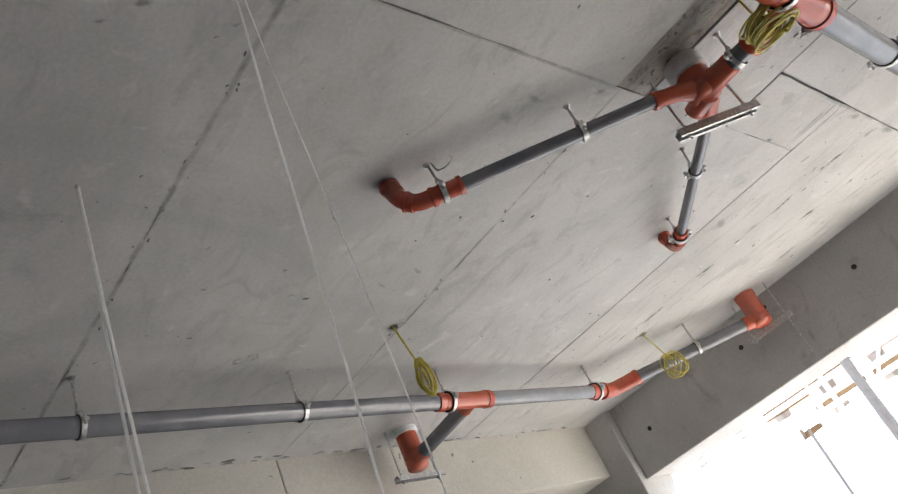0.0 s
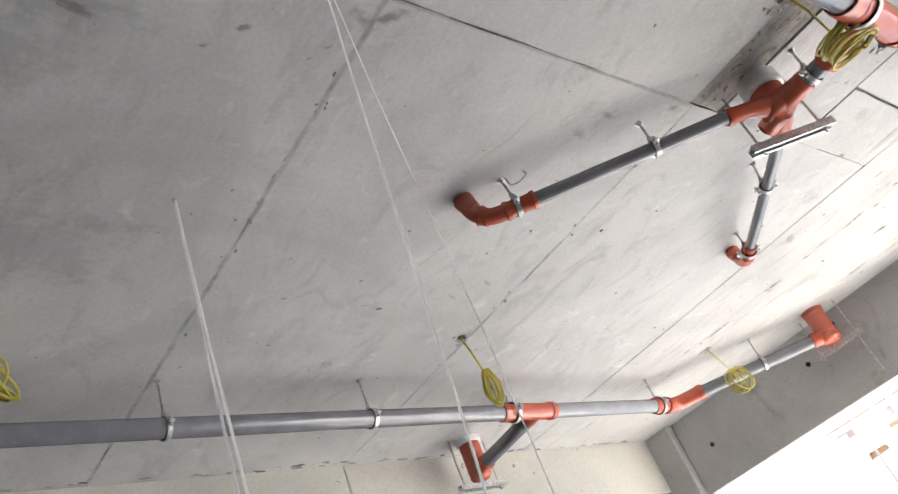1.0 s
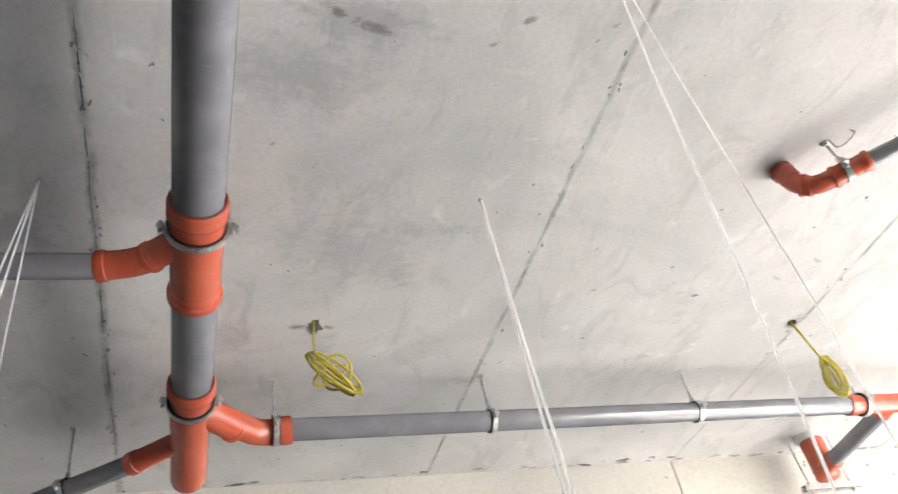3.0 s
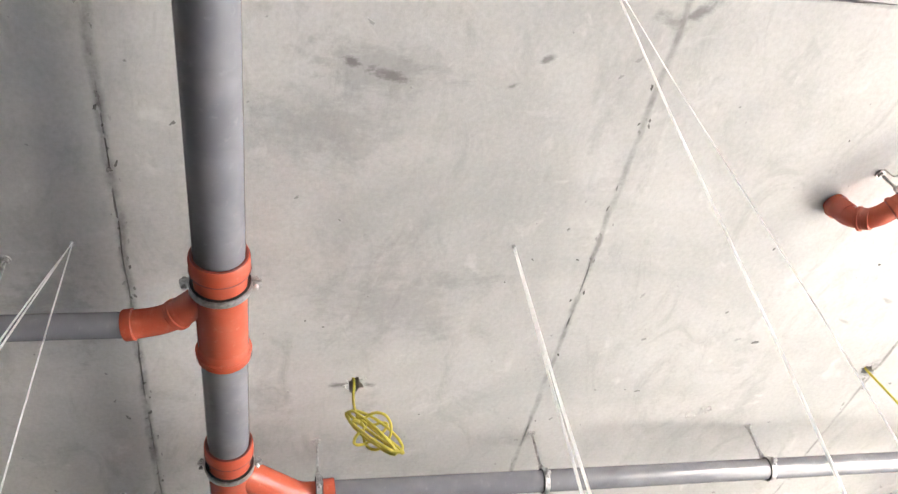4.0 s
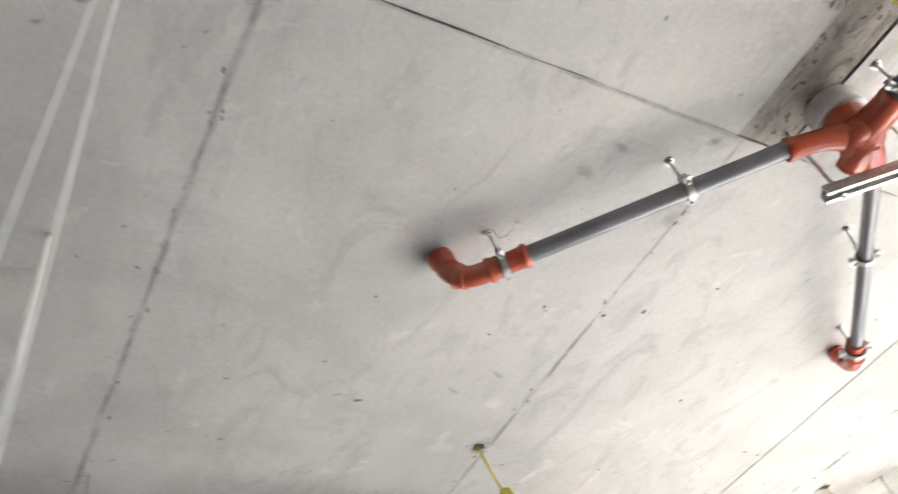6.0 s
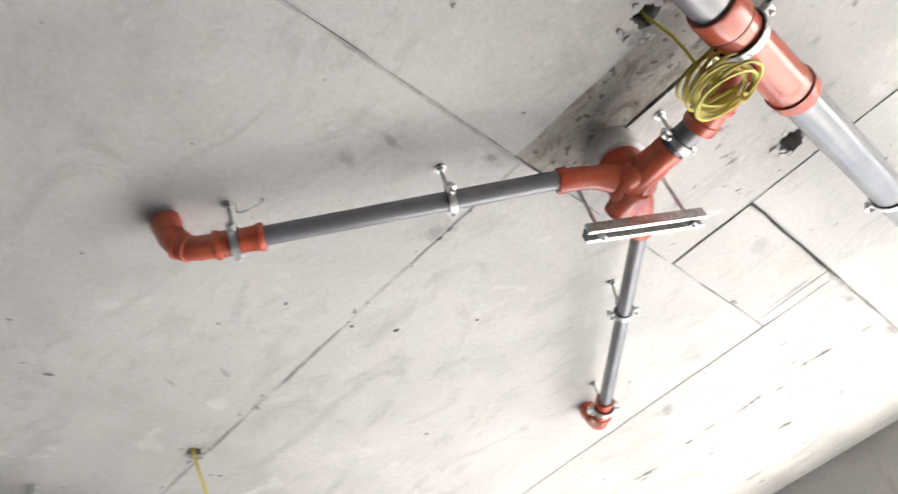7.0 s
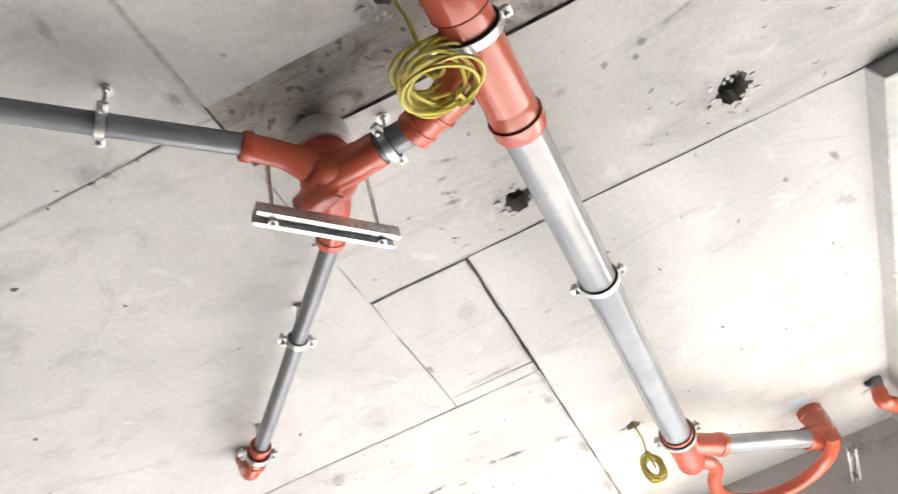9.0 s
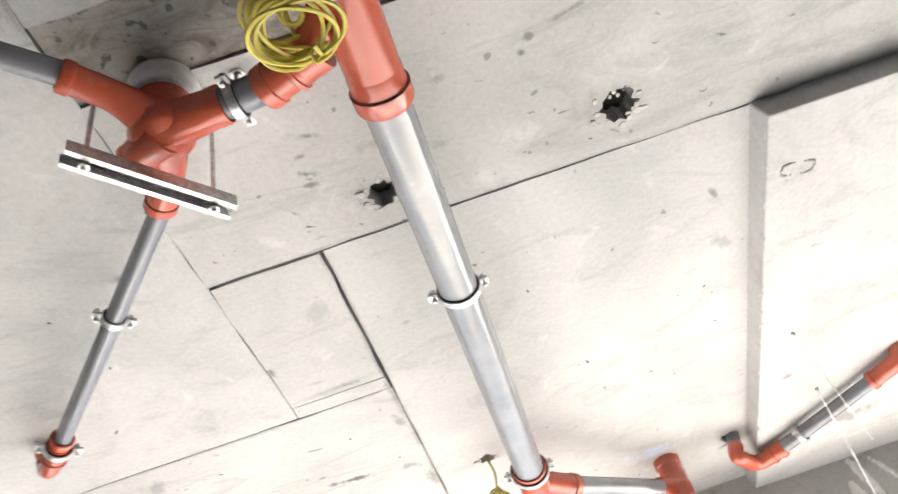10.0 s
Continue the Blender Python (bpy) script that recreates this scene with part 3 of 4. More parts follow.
def p2(y, dz=0.0):
    """A place on the north main."""
    return (0.5404 + 0.019 * (y + 0.37), y, 2.915 + 0.006 * (y + 0.6) + dz)


def riser_tee(x, y, r, low, arms, label, sleeve=0.03):
    """A barrel that comes down through a sleeve in the slab, with a plug below and side arms."""
    ob = thing("riser_tee", (x, y, low), label, "pipe fitting", "pipe fittings")
    h = H + 0.01 - low
    bm = bmesh.new()
    lathe(bm, (x, y, low + 0.022), (0, 0, 1), [(0, r * 0.94), (0.004, r), (0.030, r), (0.034, r + 0.003), (0.040, r + 0.003), (0.044, r),
                                               (h - 0.062, r), (h - 0.058, r + 0.004), (h - 0.022, r + 0.004)], 36)
    part("barrel", bm, M_ORANGE, ob)
    bm = bmesh.new()
    lathe(bm, (x, y, low), (0, 0, 1), [(0, r * 0.30), (0.001, r * 0.55), (0.004, r * 0.76), (0.010, r * 0.90), (0.017, r * 0.97), (0.022, r + 0.002), (0.029, r + 0.002), (0.031, r)], 36)
    part("plug", bm, M_ORANGE, ob)
    for pts, q, bell in arms:
        line = bend(pts, q * 2.2)
        n = len(line) - 1
        bm = bmesh.new()
        sweep(bm, line, [q + 0.004 + 0.010 * max(0.0, 1 - 1.6 * i / n) for i in range(n + 1)], 28)
        arm = part("arm", bm, M_ORANGE, ob)
        if bell:
            d = (line[-1] - line[-2]).normalized()
            bm = bmesh.new()
            socket(bm, line[-1], d, q, bell)
            part("socket", bm, M_ORANGE, arm)
            bm = bmesh.new()
            torus(bm, line[-1], d, q * 1.06, q * 0.06, 32, 6)
            part("sealing_ring", bm, M_RING, arm, "dark red sealing ring")
    if not sleeve:
        return ob
    collar = thing("pipe_collar", (x, y, H), "white plastic sleeve round an orange pipe at the slab", "pipe collar", "pipe collars")
    bm = bmesh.new()
    lathe(bm, (x, y, H - sleeve), (0, 0, 1), [(0, r - 0.002), (0.0, r + 0.008), (0.004, r + 0.012), (0.012, r + 0.012), (sleeve + 0.008, r + 0.010)], 36)
    part("sleeve", bm, M_FLANGE, collar)
    return ob


drain_pipe((EAST, Y0, Z0), (-0.599, Y0, Z0), BIG, "large grey plastic drain pipe under the slab, dusty")
drain_pipe((-0.908, Y0, Z0), (-1.334, Y0, Z0), BIG, "large grey plastic drain pipe between two orange branch fittings")
fitting("branch_fitting", (-0.737, Y0, Z0), "orange plastic branch fitting on the large pipe",
        [([(-0.759, Y0, Z0), (-0.576, Y0, Z0)], BIG, 0.09), ([(-0.759, Y0, Z0), (-0.913, Y0, Z0)], BIG, 0.05),
         ([(-0.679, Y0, Z0), (-0.788, -2.922, Z0), (-0.807, -3.021, Z0)], BR, 0.05), ([(-0.679, Y0, Z0), (-0.775, -2.909, Z0)], BR + 0.001, 0.03)])
drain_pipe((-0.804, -2.990, Z0), (-0.853, -4.629, Z0), BR, "thin grey plastic drain pipe from an orange branch")
fitting("branch_fitting", (-1.571, Y0, Z0), "orange double branch fitting with a capped end",
        [([(-1.529, Y0, Z0), (-1.295, Y0, Z0)], BIG, 0.09), ([(-1.529, Y0, Z0), (-1.844, Y0, Z0)], BIG - 0.002, 0),
         ([(-1.420, Y0, Z0), (-1.649, -2.598, 2.908), p1(-2.494)], MID + 0.002, 0.075), ([(-1.420, Y0, Z0), (-1.582, -2.674, 2.896)], MID + 0.004, 0.03),
         ([(-1.603, Y0, Z0), (-1.765, -2.979, Z0)], BR, 0.07)], cap=((-1.844, Y0, Z0), (-1, 0, 0), BIG - 0.002))
drain_pipe((-1.744, -2.954, Z0), (-2.504, -3.961, Z0), BR, "thin dark grey plastic pipe slanting away from the capped end")
drain_pipe(p1(-2.541), p1(-0.216), MID, "long grey plastic drain pipe along the pale beam")
fitting("branch_fitting", p1(-0.058), "orange tee fitting on the long pipe",
        [([p1(-0.067), p1(-0.251)], MID, 0.085), ([p1(-0.067), p1(0.100)], MID, 0.075),
         ([p1(-0.028), (-1.743, -0.010, 2.927)], 0.036, 0)])
drain_pipe((-1.722, -0.013, 2.927), (-2.205, 0.050, 2.927), 0.0355, "short dark grey plastic pipe to an orange tee")
riser_tee(-2.258, 0.060, 0.056, 2.868, [([(-2.258, 0.060, 2.927), (-2.150, 0.045, 2.927)], 0.0355, 0.04)], "orange plastic riser tee beside the pale beam", 0.03)
# brightness near the opening is put into this pipe's colour
drain_pipe(p1(0.080), p1(0.967), MID, "grey plastic drain pipe with daylight painted in as paler grey", mat=M_GREY_DAYLIT)
fitting("elbow_fitting", p1(1.054), "orange coupling and slanted elbow on the long pipe",
        [([p1(1.024), p1(0.910)], MID, 0.09), ([p1(1.024), p1(1.119), (-1.536, 1.215, 2.935)], MID + 0.001, 0.06), ([p1(1.06), p1(1.02)], MID + 0.004, 0.03)])
drain_pipe((-1.568, 1.187, 2.934), (-1.011, 1.676, 2.937), 0.0345, "grey plastic pipe slanting towards the north beam")
riser_tee(-0.955, 1.722, 0.057, 2.885, [([(-0.955, 1.722, 2.938), (-1.030, 1.658, 2.937)], 0.0345, 0.045)], "orange riser tee beside the north beam", 0.0)

# the north main
drain_pipe(p2(Y0 + 0.05), p2(-0.683), TWO, "large grey plastic drain pipe running north under the slab")
fitting("branch_fitting", p2(-0.533), "large orange branch fitting with a side arm",
        [([p2(-0.565), p2(-0.743)], TWO + 0.002, 0.13), ([p2(-0.565), p2(-0.389)], TWO + 0.002, 0.075),
         ([p2(-0.618, 0.005), (0.451, -0.504, 2.950), (0.351, -0.464, 2.958)], ARM + 0.004, 0.055), ([(0.47, -0.512, 2.948), (0.41, -0.488, 2.953)], ARM + 0.007, 0.02)])
# same grey pipe run; the daylight on it is part of its colour
drain_pipe(p2(-0.413), p2(1.022), TWO, "large grey plastic drain pipe, its daylight put into a paler colour", mat=M_GREY_DAYLIT)
drain_pipe((0.388, -0.472, 2.958), (0.232, -0.451, 2.973), ARM, "short dark grey plastic pipe between two orange fittings", "drain pipes")
riser_tee(0.156, -0.444, 0.056, 2.938,
          [([(0.156, -0.444, 2.978), (0.278, -0.457, 2.969)], ARM, 0.05), ([(0.156, -0.444, 2.982), (0.120, -0.522, 2.986), (0.054, -0.595, 2.988)], SMALL + 0.001, 0.045),
           ([(0.156, -0.444, 2.970), (0.122, -0.352, 2.976), (0.068, -0.282, 2.985)], SMALL + 0.003, 0.045), ([(0.156, -0.444, 2.962), (0.082, -0.410, 2.962)], 0.027, 0.022)],
          "orange multi-way riser tee with three pipe arms", 0.056)
drain_pipe((0.070, -0.584, 2.988), (-0.440, -1.067, 2.988), SMALL, "thin grey plastic waste pipe with a bright underside")
fitting("elbow_fitting", (-0.5, -1.13, 2.99), "small orange elbow turning up into the slab",
        [([(-0.472, -1.096, 2.988), (-0.420, -1.047, 2.988)], SMALL + 0.002, 0.032), ([(-0.456, -1.082, 2.988), (-0.498, -1.120, 2.988)], SMALL + 0.0035, 0.03),
         ([(-0.472, -1.096, 2.988), (-0.532, -1.152, 2.989), (-0.566, -1.184, 3.030), (-0.574, -1.192, H + 0.01)], SMALL + 0.002, 0),
         ([(-0.562, -1.181, 3.042), (-0.573, -1.191, 3.094)], SMALL + 0.005, 0.042), ([(-0.535, -1.155, 2.992), (-0.553, -1.172, 3.014)], SMALL + 0.0045, 0.018)])
drain_pipe((0.087, -0.298, 2.985), (-0.479, 0.284, 2.988), 0.0203, "thin grey plastic waste pipe slanting to a small elbow")
fitting("elbow_fitting", (-0.52, 0.32, 2.99), "small orange elbow turning up into the slab",
        [([(-0.500, 0.303, 2.988), (-0.454, 0.257, 2.988)], SMALL, 0.03), ([(-0.474, 0.277, 2.988), (-0.520, 0.324, 2.988)], SMALL + 0.002, 0.03),
         ([(-0.500, 0.303, 2.988), (-0.548, 0.354, 2.990), (-0.583, 0.393, 3.028), (-0.596, 0.408, H + 0.01)], SMALL, 0),
         ([(-0.580, 0.390, 3.040), (-0.594, 0.405, 3.090)], SMALL + 0.003, 0.04)])
fitting("branch_fitting", p2(1.129), "orange tee with a rounded cap ending the large pipe",
        [([p2(1.072), p2(0.980)], TWO, 0.085), ([p2(1.072), p2(1.185)], TWO, 0), ([p2(1.072), (0.687, 1.190, 2.925)], 0.0325, 0.055)], cap=(p2(1.185), (0.02, 1, 0), TWO))
drain_pipe((0.666, 1.175, 2.925), (0.999, 1.535, 2.980), 0.0325, "grey plastic pipe to the far orange tee, painted paler as daylit", mat=M_GREY_DAYLIT)
riser_tee(1.039, 1.571, 0.043, 2.935, [([(1.039, 1.571, 2.985), (0.964, 1.503, 2.976)], 0.0325, 0.04)], "orange riser tee close to the north beam", 0.0)
bend_line = [(0.825 + 0.215 * math.cos(radians(a)), 1.470 + 0.235 * math.sin(radians(a)), 2.925 - 0.01 * math.sin(radians(a))) for a in range(-6, 222, 12)] + [(0.625, 1.255, 2.918), (0.585, 1.205, 2.917)]
fitting("curved_pipe", bend_line[0], "orange curved pipe bend close to the north beam", [(bend_line, 0.0215, 0)])
RA, RB, RC, RD = (1.258, 1.512, 3.000), (1.335, 1.623, 3.000), (1.435, 1.560, 3.000), (1.755, 1.278, 3.000)
drain_pipe((1.274, 1.530, 3.040), (1.298, 1.556, H + 0.02), 0.0235, "short dark grey pipe stub rising into a broken hole")
fitting("elbow_fitting", RA, "orange elbow beside the lowered slab edge",
        [([(1.277, 1.536, 3.046), RA, RB, RC], 0.0245, 0.045), ([(1.375, 1.598, 3.0), (1.398, 1.583, 3.0)], 0.0255, 0.02)])
drain_pipe(Vector(RC).lerp(Vector(RB), 0.3), RD, 0.0235, "thin dark grey plastic pipe under the lowered bay")
fitting("elbow_fitting", RD, "orange elbow turning up into the lowered bay",
        [([RD, Vector(RD).lerp(Vector(RC), 0.12)], 0.0245, 0.04), ([Vector(RD), Vector(RD) + Vector((0.06, -0.06, 0)), Vector(RD) + Vector((0.065, -0.065, 0.09))], 0.0255, 0)])

# clamps
hanger((-0.668, Y0, Z0), (1, 0, 0), BIG + 0.007)
hanger((-1.402, Y0, Z0), (1, 0, 0), BIG + 0.007)
hanger(p1(-2.545), (0, 1, 0), MID + 0.0095)
hanger(p1(-1.805), (0, 1, 0), MID)
hanger(p1(-0.968), (0, 1, 0), MID)
hanger(p1(-0.171), (0, 1, 0), MID + 0.008)
hanger(p1(0.962), (0, 1, 0), MID + 0.008)
hanger((-1.252, 1.457, 2.936), (1, 0.88, 0), 0.0345)
hanger((-0.121, -0.765, 2.988), (1, 0.95, 0), SMALL)
hanger((-0.465, -1.091, 2.988), (1, 0.95, 0), SMALL + 0.006, rod_shift=(-0.002, -0.012))
hanger((-0.155, -0.050, 2.988), (1, -1.03, 0), 0.0203, rod_shift=(0.012, 0.008))
hanger((-0.484, 0.288, 2.988), (1, -1.03, 0), SMALL + 0.006, rod_shift=(-0.01, 0.03))
hanger((0.297, -0.458, 2.966), (1, -0.1, 0), ARM, rod_shift=(-0.004, 0.03))
hanger(p2(-0.634), (0, 1, 0), TWO + 0.008)
hanger(p2(0.135), (0, 1, 0), TWO, rod=False)
hanger(p2(1.001), (0, 1, 0), TWO + 0.008)
hanger(Vector(RC).lerp(Vector(RD), 0.18), Vector(RD) - Vector(RC), 0.0235, top=H - 0.062)
hanger((-1.908, -3.172, Z0), (-0.585, -0.81, 0), BR)
hanger((-0.810, -3.316, Z0), (0.03, 1, 0), BR)
trapeze((0.031, -0.524, 2.875), (0.222, -0.311, 2.875))
trapeze((-2.262, -0.105, 2.838), (-2.262, 0.205, 2.838))
trapeze((-1.103, 1.770, 2.868), (-0.807, 1.770, 2.868), rods=((0.1, 0.03), (0.9, 0.24)))
trapeze((1.084, 1.541, 2.905), (1.089, 1.811, 2.905))

# ---- coiled cables and strings ----
def hp(k, dz=0.0):
    return (HOLES[k][0], HOLES[k][1], H + dz)


cable_coil(hp("a"), (-1.345, -0.580, 2.870), "coil of yellow cable hanging from a hole in the slab", 6, 0.027, 0.070, 3, r=0.0042, turn=1.0, jitter=0.42)
cable_coil(hp("b"), (-1.330, 1.262, 2.885), "loose coil of yellow cable beside a grey pipe", 6, 0.042, 0.052, 5, turn=0.8, jitter=0.6)
cable_coil(hp("c"), (-1.352, -2.398, 2.935), "small bundle of yellow cable hanging from a hole", 6, 0.030, 0.050, 17, r=0.0046, turn=0.5, jitter=0.75, skew=(0.0, -1.0))
cable_coil(hp("e"), (0.455, 1.165, 2.935), "coil of yellow cable near the end of a large pipe", 8, 0.033, 0.050, 9, turn=0.2, jitter=0.25)
cable_coil(hp("g"), (0.448, -0.597, 2.888), "large loose coil of yellow cable on an orange fitting", 12, 0.061, 0.040, 12, r=0.0038, turn=0.5, jitter=0.42, flat=True)


def string(a, b, label, r=0.0016, twin=0.0):
    a, b = Vector(a), Vector(b)
    ob = thing("string_line", a, label, "string", "hanging strings")
    for s in ((-1, 1) if twin else (0,)):
        bm = bmesh.new()
        off = Vector((s * twin * 0.7, s * twin * 0.7, 0))
        sweep(bm, [a + (b - a) * (i / 12) + off * (i / 12) + Vector((math.sin(i * 2.1 + s) * 0.0012, math.cos(i * 1.7) * 0.0012, 0)) for i in range(13)], r, 6)
        part("thread", bm, M_STRING, ob)
    bm = bmesh.new()
    lathe(bm, a + Vector((0, 0, -0.012)), (0, 0, 1), [(0, 0.003), (0.004, 0.006), (0.010, 0.006), (0.014, 0.004)], 8)
    part("nail", bm, M_ZINC, ob)
    return ob


string((-0.749, -2.066, H), (-0.439, -2.208, 0.0), "white doubled string from a nail in the slab to the floor", twin=0.03, r=0.0037)
string((0.051, -2.058, H), (-0.081, -2.226, 0.0), "white string stretched from the slab to the floor", r=0.0021)
string((0.057, -2.068, H), (0.274, -2.304, 0.0), "thin white thread stretched from the slab to the floor", r=0.0011)
string((-0.752, -3.159, H), (1.123, -2.872, 0.0), "white doubled string slanting down from a nail in the slab", twin=0.07, r=0.0018)
string((-0.752, -3.159, H), (-0.506, -3.129, 0.0), "white string hanging from a nail in the slab", r=0.0018)
string((1.443, 0.939, H - 0.062), (1.572, 1.218, 2.775), "white string slanting past a thin grey pipe")
string((1.551, 1.306, H - 0.062), (0.80, -0.10, 0.0), "white string hanging from the lowered bay", r=0.0022)

# ---- marks on the slab ----
bm = bmesh.new()


def fleck(x, y, r, z=H, **kw):
    pts = [bm.verts.new((px, py, z - 0.0015)) for px, py in blob((x, y), r, 11, 0.55, **kw)]
    bm.faces.new(pts)
    top = [bm.verts.new(v.co + Vector((0, 0, 0.004))) for v in pts]
    for i in range(11):
        bm.faces.new((pts[i], pts[(i + 1) % 11], top[(i + 1) % 11], top[i]))


for x, y, r, st, tn in ((-1.152, -1.230, 0.007, 3, 1.2), (-1.167, -1.159, 0.008, 3, 1.3), (-0.218, -1.928, 0.007, 2, 0.5), (-0.172, -1.898, 0.008, 2.4, 0.9),
                        (-0.667, -0.799, 0.009, 1.3, 0), (-0.684, -1.928, 0.007, 1.5, 0.4), (-1.120, -1.867, 0.006, 1, 0), (-0.611, -0.467, 0.007, 2, 0.3),
                        (0.573, 0.536, 0.010, 1.4, 0), (0.832, 0.825, 0.009, 2, 1), (0.867, 0.988, 0.009, 1.5, 1), (1.092, 0.312, 0.009, 2, 1), (0.603, 0.273, 0.010, 1.2, 0)):
    fleck(x, y, r * 0.55, stretch=st * 0.9, turn=tn)
for i in range(190):
    x, y = rnd.uniform(-2.4, 1.35), rnd.uniform(-3.4, 1.95)
    fleck(x, y, rnd.uniform(0.0012, 0.0036), stretch=rnd.uniform(1, 2.6), turn=rnd.uniform(0, 3))
for i in range(16):
    fleck(rnd.uniform(-1.9, 0.25), rnd.choice((rnd.uniform(0.7, 1.8), rnd.gauss(1.04, 0.04))), rnd.uniform(0.002, 0.005), stretch=rnd.uniform(2.0, 4.0), turn=rnd.gauss(0.05, 0.15))
for i in range(26):
    fleck(rnd.uniform(0.25, 1.3), rnd.uniform(-0.44, 0.03), rnd.uniform(0.0015, 0.004), stretch=rnd.uniform(1.2, 4), turn=rnd.gauss(0.3, 0.4))
for i in range(130):
    yy = rnd.choice((-3.05, -3.05, -3.05, -1.83, -1.83, -0.61))
    fleck(rnd.uniform(-2.4, -0.1), yy + rnd.gauss(0, 0.012), rnd.uniform(0.0015, 0.004), stretch=rnd.uniform(1, 3), turn=rnd.gauss(0, 0.3))
for i in range(70):
    y = rnd.uniform(-2.8, 1.6)
    fleck(-2.43 - 0.012 * (y + 0.3) + abs(rnd.gauss(0, 0.018)), y, rnd.uniform(0.003, 0.010), stretch=rnd.uniform(1.5, 4.5), turn=1.57 + rnd.gauss(0, 0.15))
flecks = part("slab_flecks", bm, M_CHIP, None, "dark chips and drips on the slab underside", smooth=False)
tagged(flecks, category="stains", kind="stuff")

# ---- outside the open side ----
bm = bmesh.new()
box(bm, (-400, -400, -0.6), (400, 400, -0.25))
tagged(part("ground", bm, M_GROUND, None, "dusty pale ground of the building site", smooth=False), category="ground", kind="structure")

site = thing("building_shell", (-4, 14, -0.25), "pale concrete building shell under construction behind scaffolding", "building")
for k in range(4):
    bm = bmesh.new()
    box(bm, (-20, 13.6, 2.75 + 3.0 * k), (9, 20, 3.0 + 3.0 * k), 0.02)
    part("floor_slab", bm, M_FACADE, site, smooth=False)
for k in range(3):
    for i in range(22):
        x = -17 + 1.15 * i
        z0, z1 = (3.0 * k if k else -0.25), 2.75 + 3.0 * k
        bm = bmesh.new()
        box(bm, (x, 14, z0), (x + 0.22, 14.4, z1), 0.02)
        part("column", bm, M_FACADE, site, smooth=False)
        bm = bmesh.new()
        box(bm, (x + 0.22, 14.2, z0), (x + 1.15, 14.4, z0 + 0.8))
        part("infill_wall", bm, M_OCHRE if (i * 5 + k) % 7 == 0 else M_FACADE, site, smooth=False)
        # boards added in the windows; the white ones carry the glare as colour
        for dx in (0.27, 0.72):
            bm = bmesh.new()
            box(bm, (x + dx, 14.25, z0 + 0.8), (x + dx + 0.36, 14.4, z0 + 0.8 + (0.45 if (i + k) % 3 else 0.8)), 0.01)
            part("added_window_board", bm, M_OCHRE if i % 4 == 1 and dx < 0.5 else M_WHITEPAINT, site, smooth=False)

for i in range(12):
    x = -6.6 + 1.1 * i
    for z0, z1, mat in ((4.22, 4.52, M_OCHRE if i % 3 else M_FACADE), (4.66, 5.08, M_FACADE if i % 4 == 2 else M_OCHRE)):
        bm = bmesh.new()
        box(bm, (x + 0.06 * (i % 3), 13.48, z0 + 0.03 * (i % 2)), (x + 1.02, 13.6, z1), 0.01)
        part("formwork_panel", bm, mat, site, "ochre plywood formwork panel" if mat is M_OCHRE else "", smooth=False)

scaffold = thing("scaffold", (-2, 6, -0.25), "white steel scaffold with added glare sheets and a dark post", "scaffold")


def bar(name, a, b, r, mat):
    q = bmesh.new()
    lathe(q, a, Vector(b) - Vector(a), [(0, r), ((Vector(b) - Vector(a)).length, r)], 12)
    part(name, q, mat, scaffold)


for z in (2.66, 3.03, 3.14, 3.29, 3.37, 3.9, 4.7):
    bar("rail", (-14, 6.0, z), (6, 6.0, z), 0.030, M_WHITEPAINT)
for x in (-9.5, -7.1, -4.7, -3.5, -2.45, 0.1, 2.5):
    bar("standard", (x, 6.06, -0.25), (x, 6.06, 8), 0.028, M_WHITEPAINT)
bar("post", (-2.10, 5.95, -0.25), (-2.10, 5.95, 3.42), 0.05, M_POST)
bar("post", (-2.83, 5.93, -0.25), (-2.83, 5.93, 2.96), 0.014, M_POST)
for x in (-7.1, -3.35):
    bar("brace", (x, 6.1, 1.2), (x + 2.4, 6.1, 4.4), 0.018, M_WHITEPAINT)
# added white sheets: the overexposed glare outside is put into their colour
for k in range(9):
    q = bmesh.new()
    x, top = -13 + 2.0 * k, (3.24 if k < 5 else 2.80) + 0.05 * ((k * 7) % 4)
    bmesh.ops.create_grid(q, x_segments=16, y_segments=10, size=0.5, matrix=Matrix.Identity(4))
    for v in q.verts:
        u, w = v.co.x + 0.5, v.co.y + 0.5
        v.co = Vector((x + u * 1.97, 6.14 + 0.03 * math.sin(9 * u + k) + 0.02 * math.sin(5 * w + 3 * u), -0.2 + w * (top + 0.2 + 0.05 * math.sin(7 * u + k))))
    r = bmesh.ops.solidify(q, geom=q.faces[:], thickness=0.004)
    part("glare_sheet", q, M_BRIGHT_WHITE, scaffold, "white sheet added to stand in for the glare outside")

# crumbs of mortar round the broken holes, and two smoothed patches
bm = bmesh.new()
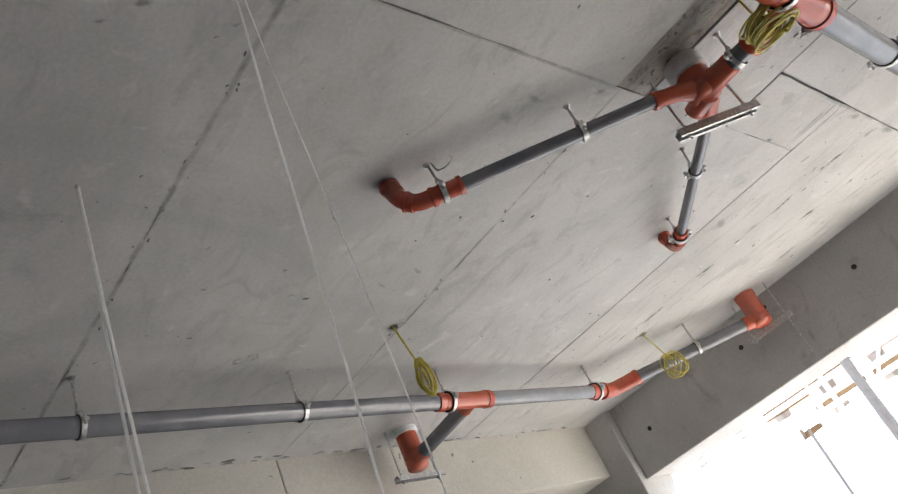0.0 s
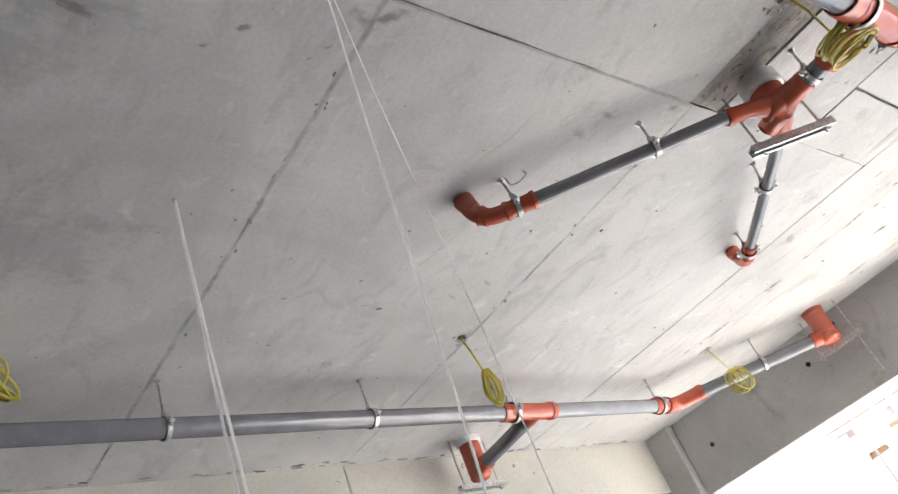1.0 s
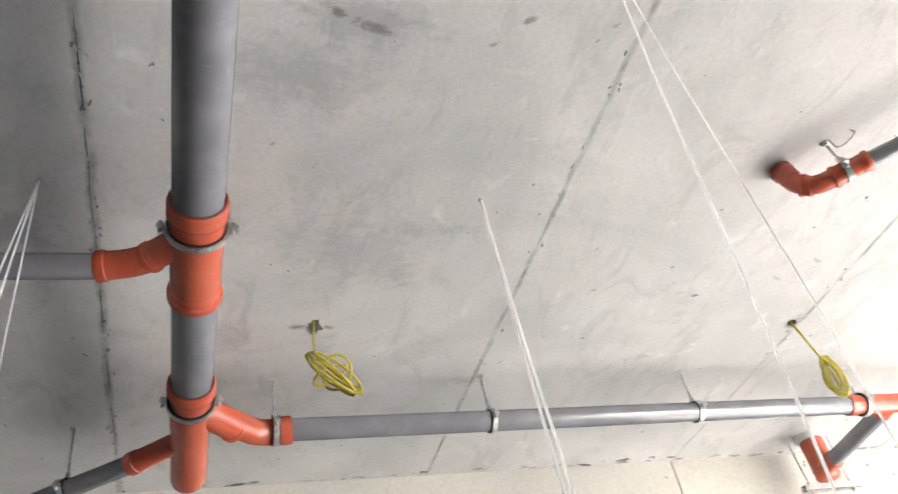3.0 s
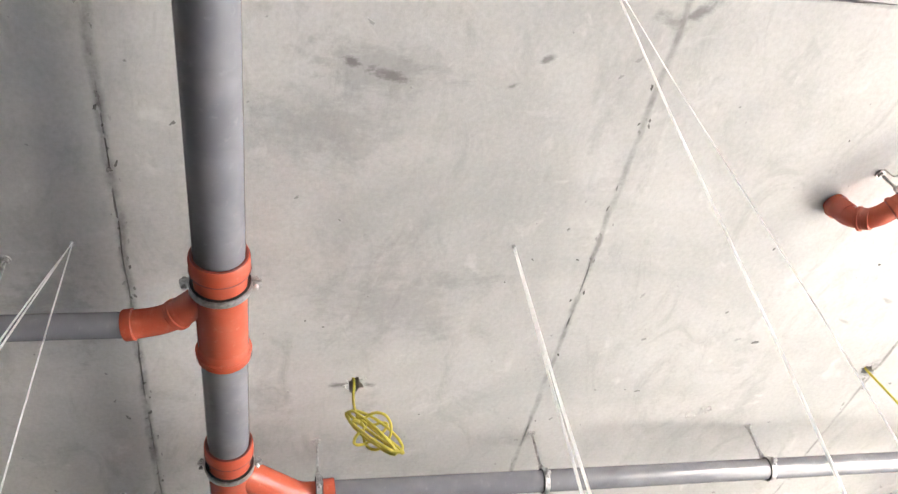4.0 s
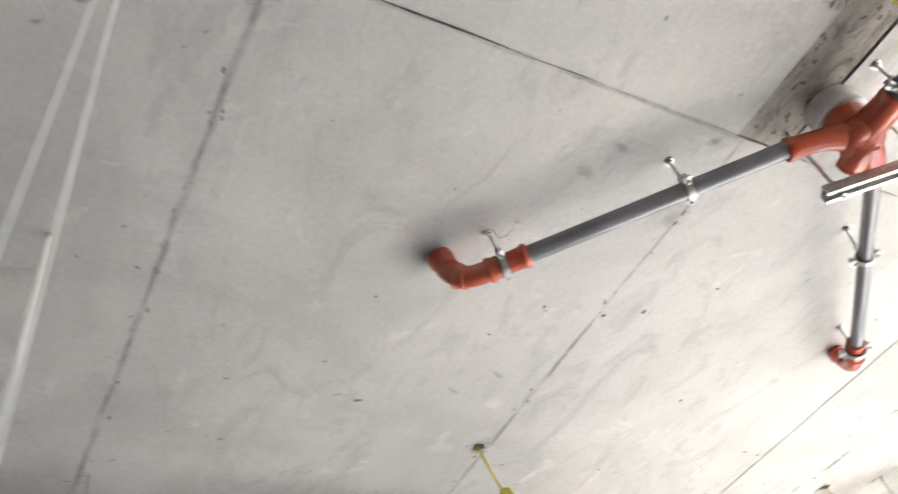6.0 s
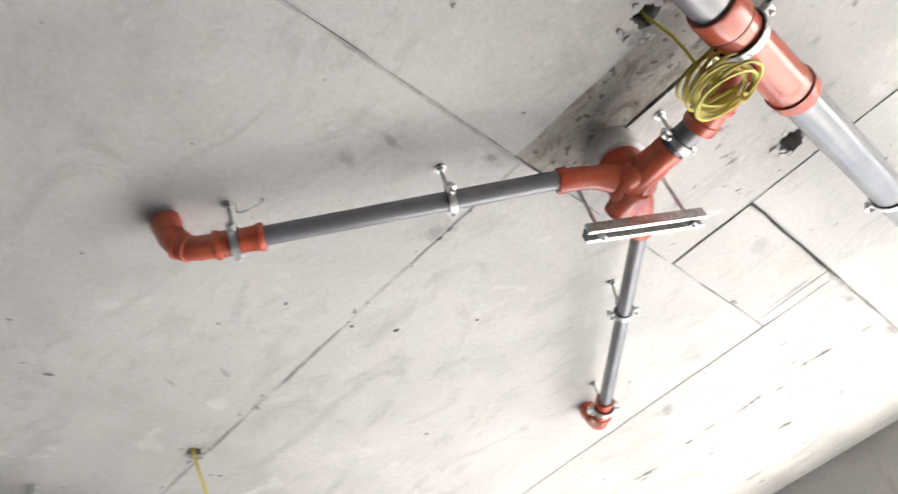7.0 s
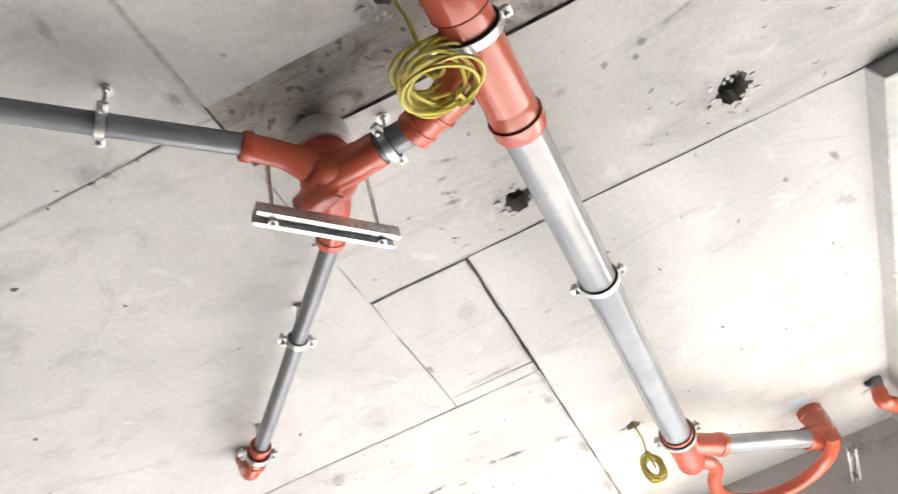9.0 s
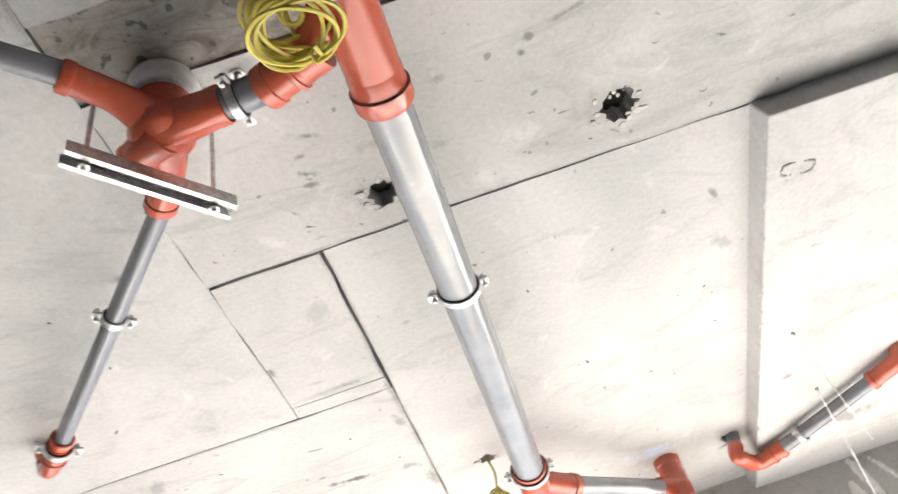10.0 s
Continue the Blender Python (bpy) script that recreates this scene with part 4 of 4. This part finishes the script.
for k in HOLES:
    for i in range(16 if k in "dfg" else 4):
        a, q = rnd.uniform(0, math.tau), rnd.uniform(0.030, 0.055 if k in "dfg" else 0.042)
        p = Vector((HOLES[k][0] + q * 1.2 * math.cos(a), HOLES[k][1] + q * math.sin(a), H - rnd.uniform(0.0, 0.004)))
        r = bmesh.ops.create_icosphere(bm, subdivisions=1, radius=rnd.uniform(0.003, 0.009))
        bmesh.ops.scale(bm, vec=(rnd.uniform(0.7, 1.6), rnd.uniform(0.7, 1.4), 0.6), verts=r["verts"])
        bmesh.ops.translate(bm, vec=p, verts=r["verts"])
for i in range(44):
    y = rnd.uniform(0.08, 1.85)
    r = bmesh.ops.create_icosphere(bm, subdivisions=1, radius=rnd.uniform(0.003, 0.009))
    bmesh.ops.scale(bm, vec=(0.7, rnd.uniform(0.8, 2.2), 0.8), verts=r["verts"])
    bmesh.ops.translate(bm, vec=(DROP + 0.003 + 0.02 * (y - JOINT) + rnd.uniform(-0.006, 0.004), y, H - 0.056 + rnd.uniform(-0.006, 0.008)), verts=r["verts"])
for (x, y, z, w, h, turn) in ((-1.552, -1.208, H, 0.046, 0.016, 1.1), (1.409, 0.252, H - 0.062, 0.042, 0.019, 0.2)):
    for i in range(26):
        a = math.tau * i / 26
        u, v = w * math.copysign(abs(math.cos(a)) ** 0.5, math.cos(a)), h * math.copysign(abs(math.sin(a)) ** 0.5, math.sin(a))
        r = bmesh.ops.create_icosphere(bm, subdivisions=1, radius=rnd.uniform(0.003, 0.006))
        bmesh.ops.translate(bm, vec=(x + u * math.cos(turn) - v * math.sin(turn), y + u * math.sin(turn) + v * math.cos(turn), z), verts=r["verts"])
tagged(part("mortar_crumbs", bm, M_MORTAR, None, "pale mortar crumbs round the broken holes in the slab"), category="mortar", kind="stuff")

# three rows of flattened pale lumps on the north beam's face
bm = bmesh.new()
for (x0, z0), (x1, z1), w in (((1.724, 3.02), (1.764, 2.872), 0.020), ((1.799, 3.01), (1.864, 2.884), 0.011), ((1.687, 2.934), (1.694, 2.842), 0.022)):
    for i in range(9):
        k = i / 8
        r = bmesh.ops.create_icosphere(bm, subdivisions=2, radius=w * (0.6 + 0.4 * math.sin(math.pi * k)))
        bmesh.ops.scale(bm, vec=(1, 0.35, 1.2), verts=r["verts"])
        bmesh.ops.translate(bm, vec=(x0 + (x1 - x0) * k + rnd.uniform(-1, 1) * 0.003, NORTH - 0.002, z0 + (z1 - z0) * k), verts=r["verts"])
tagged(part("pale_lumps", bm, M_BRIGHT_WHITE, None, "pale elongated lumps on the dark beam face"), category="mortar", kind="stuff")

# a bent tie wire left beside the small elbow
wire = thing("tie_wire", (-0.43, -1.075, H), "bent loop of tie wire hanging from the slab", "wire")
bm = bmesh.new()
sweep(bm, bend([(-0.455, -1.096, H + 0.01), (-0.452, -1.090, 3.065), (-0.430, -1.080, 3.058), (-0.408, -1.066, 3.066), (-0.402, -1.052, 3.082), (-0.416, -1.050, H + 0.01)], 0.012), 0.0024, 6)
part("loop", bm, M_ZINC, wire)
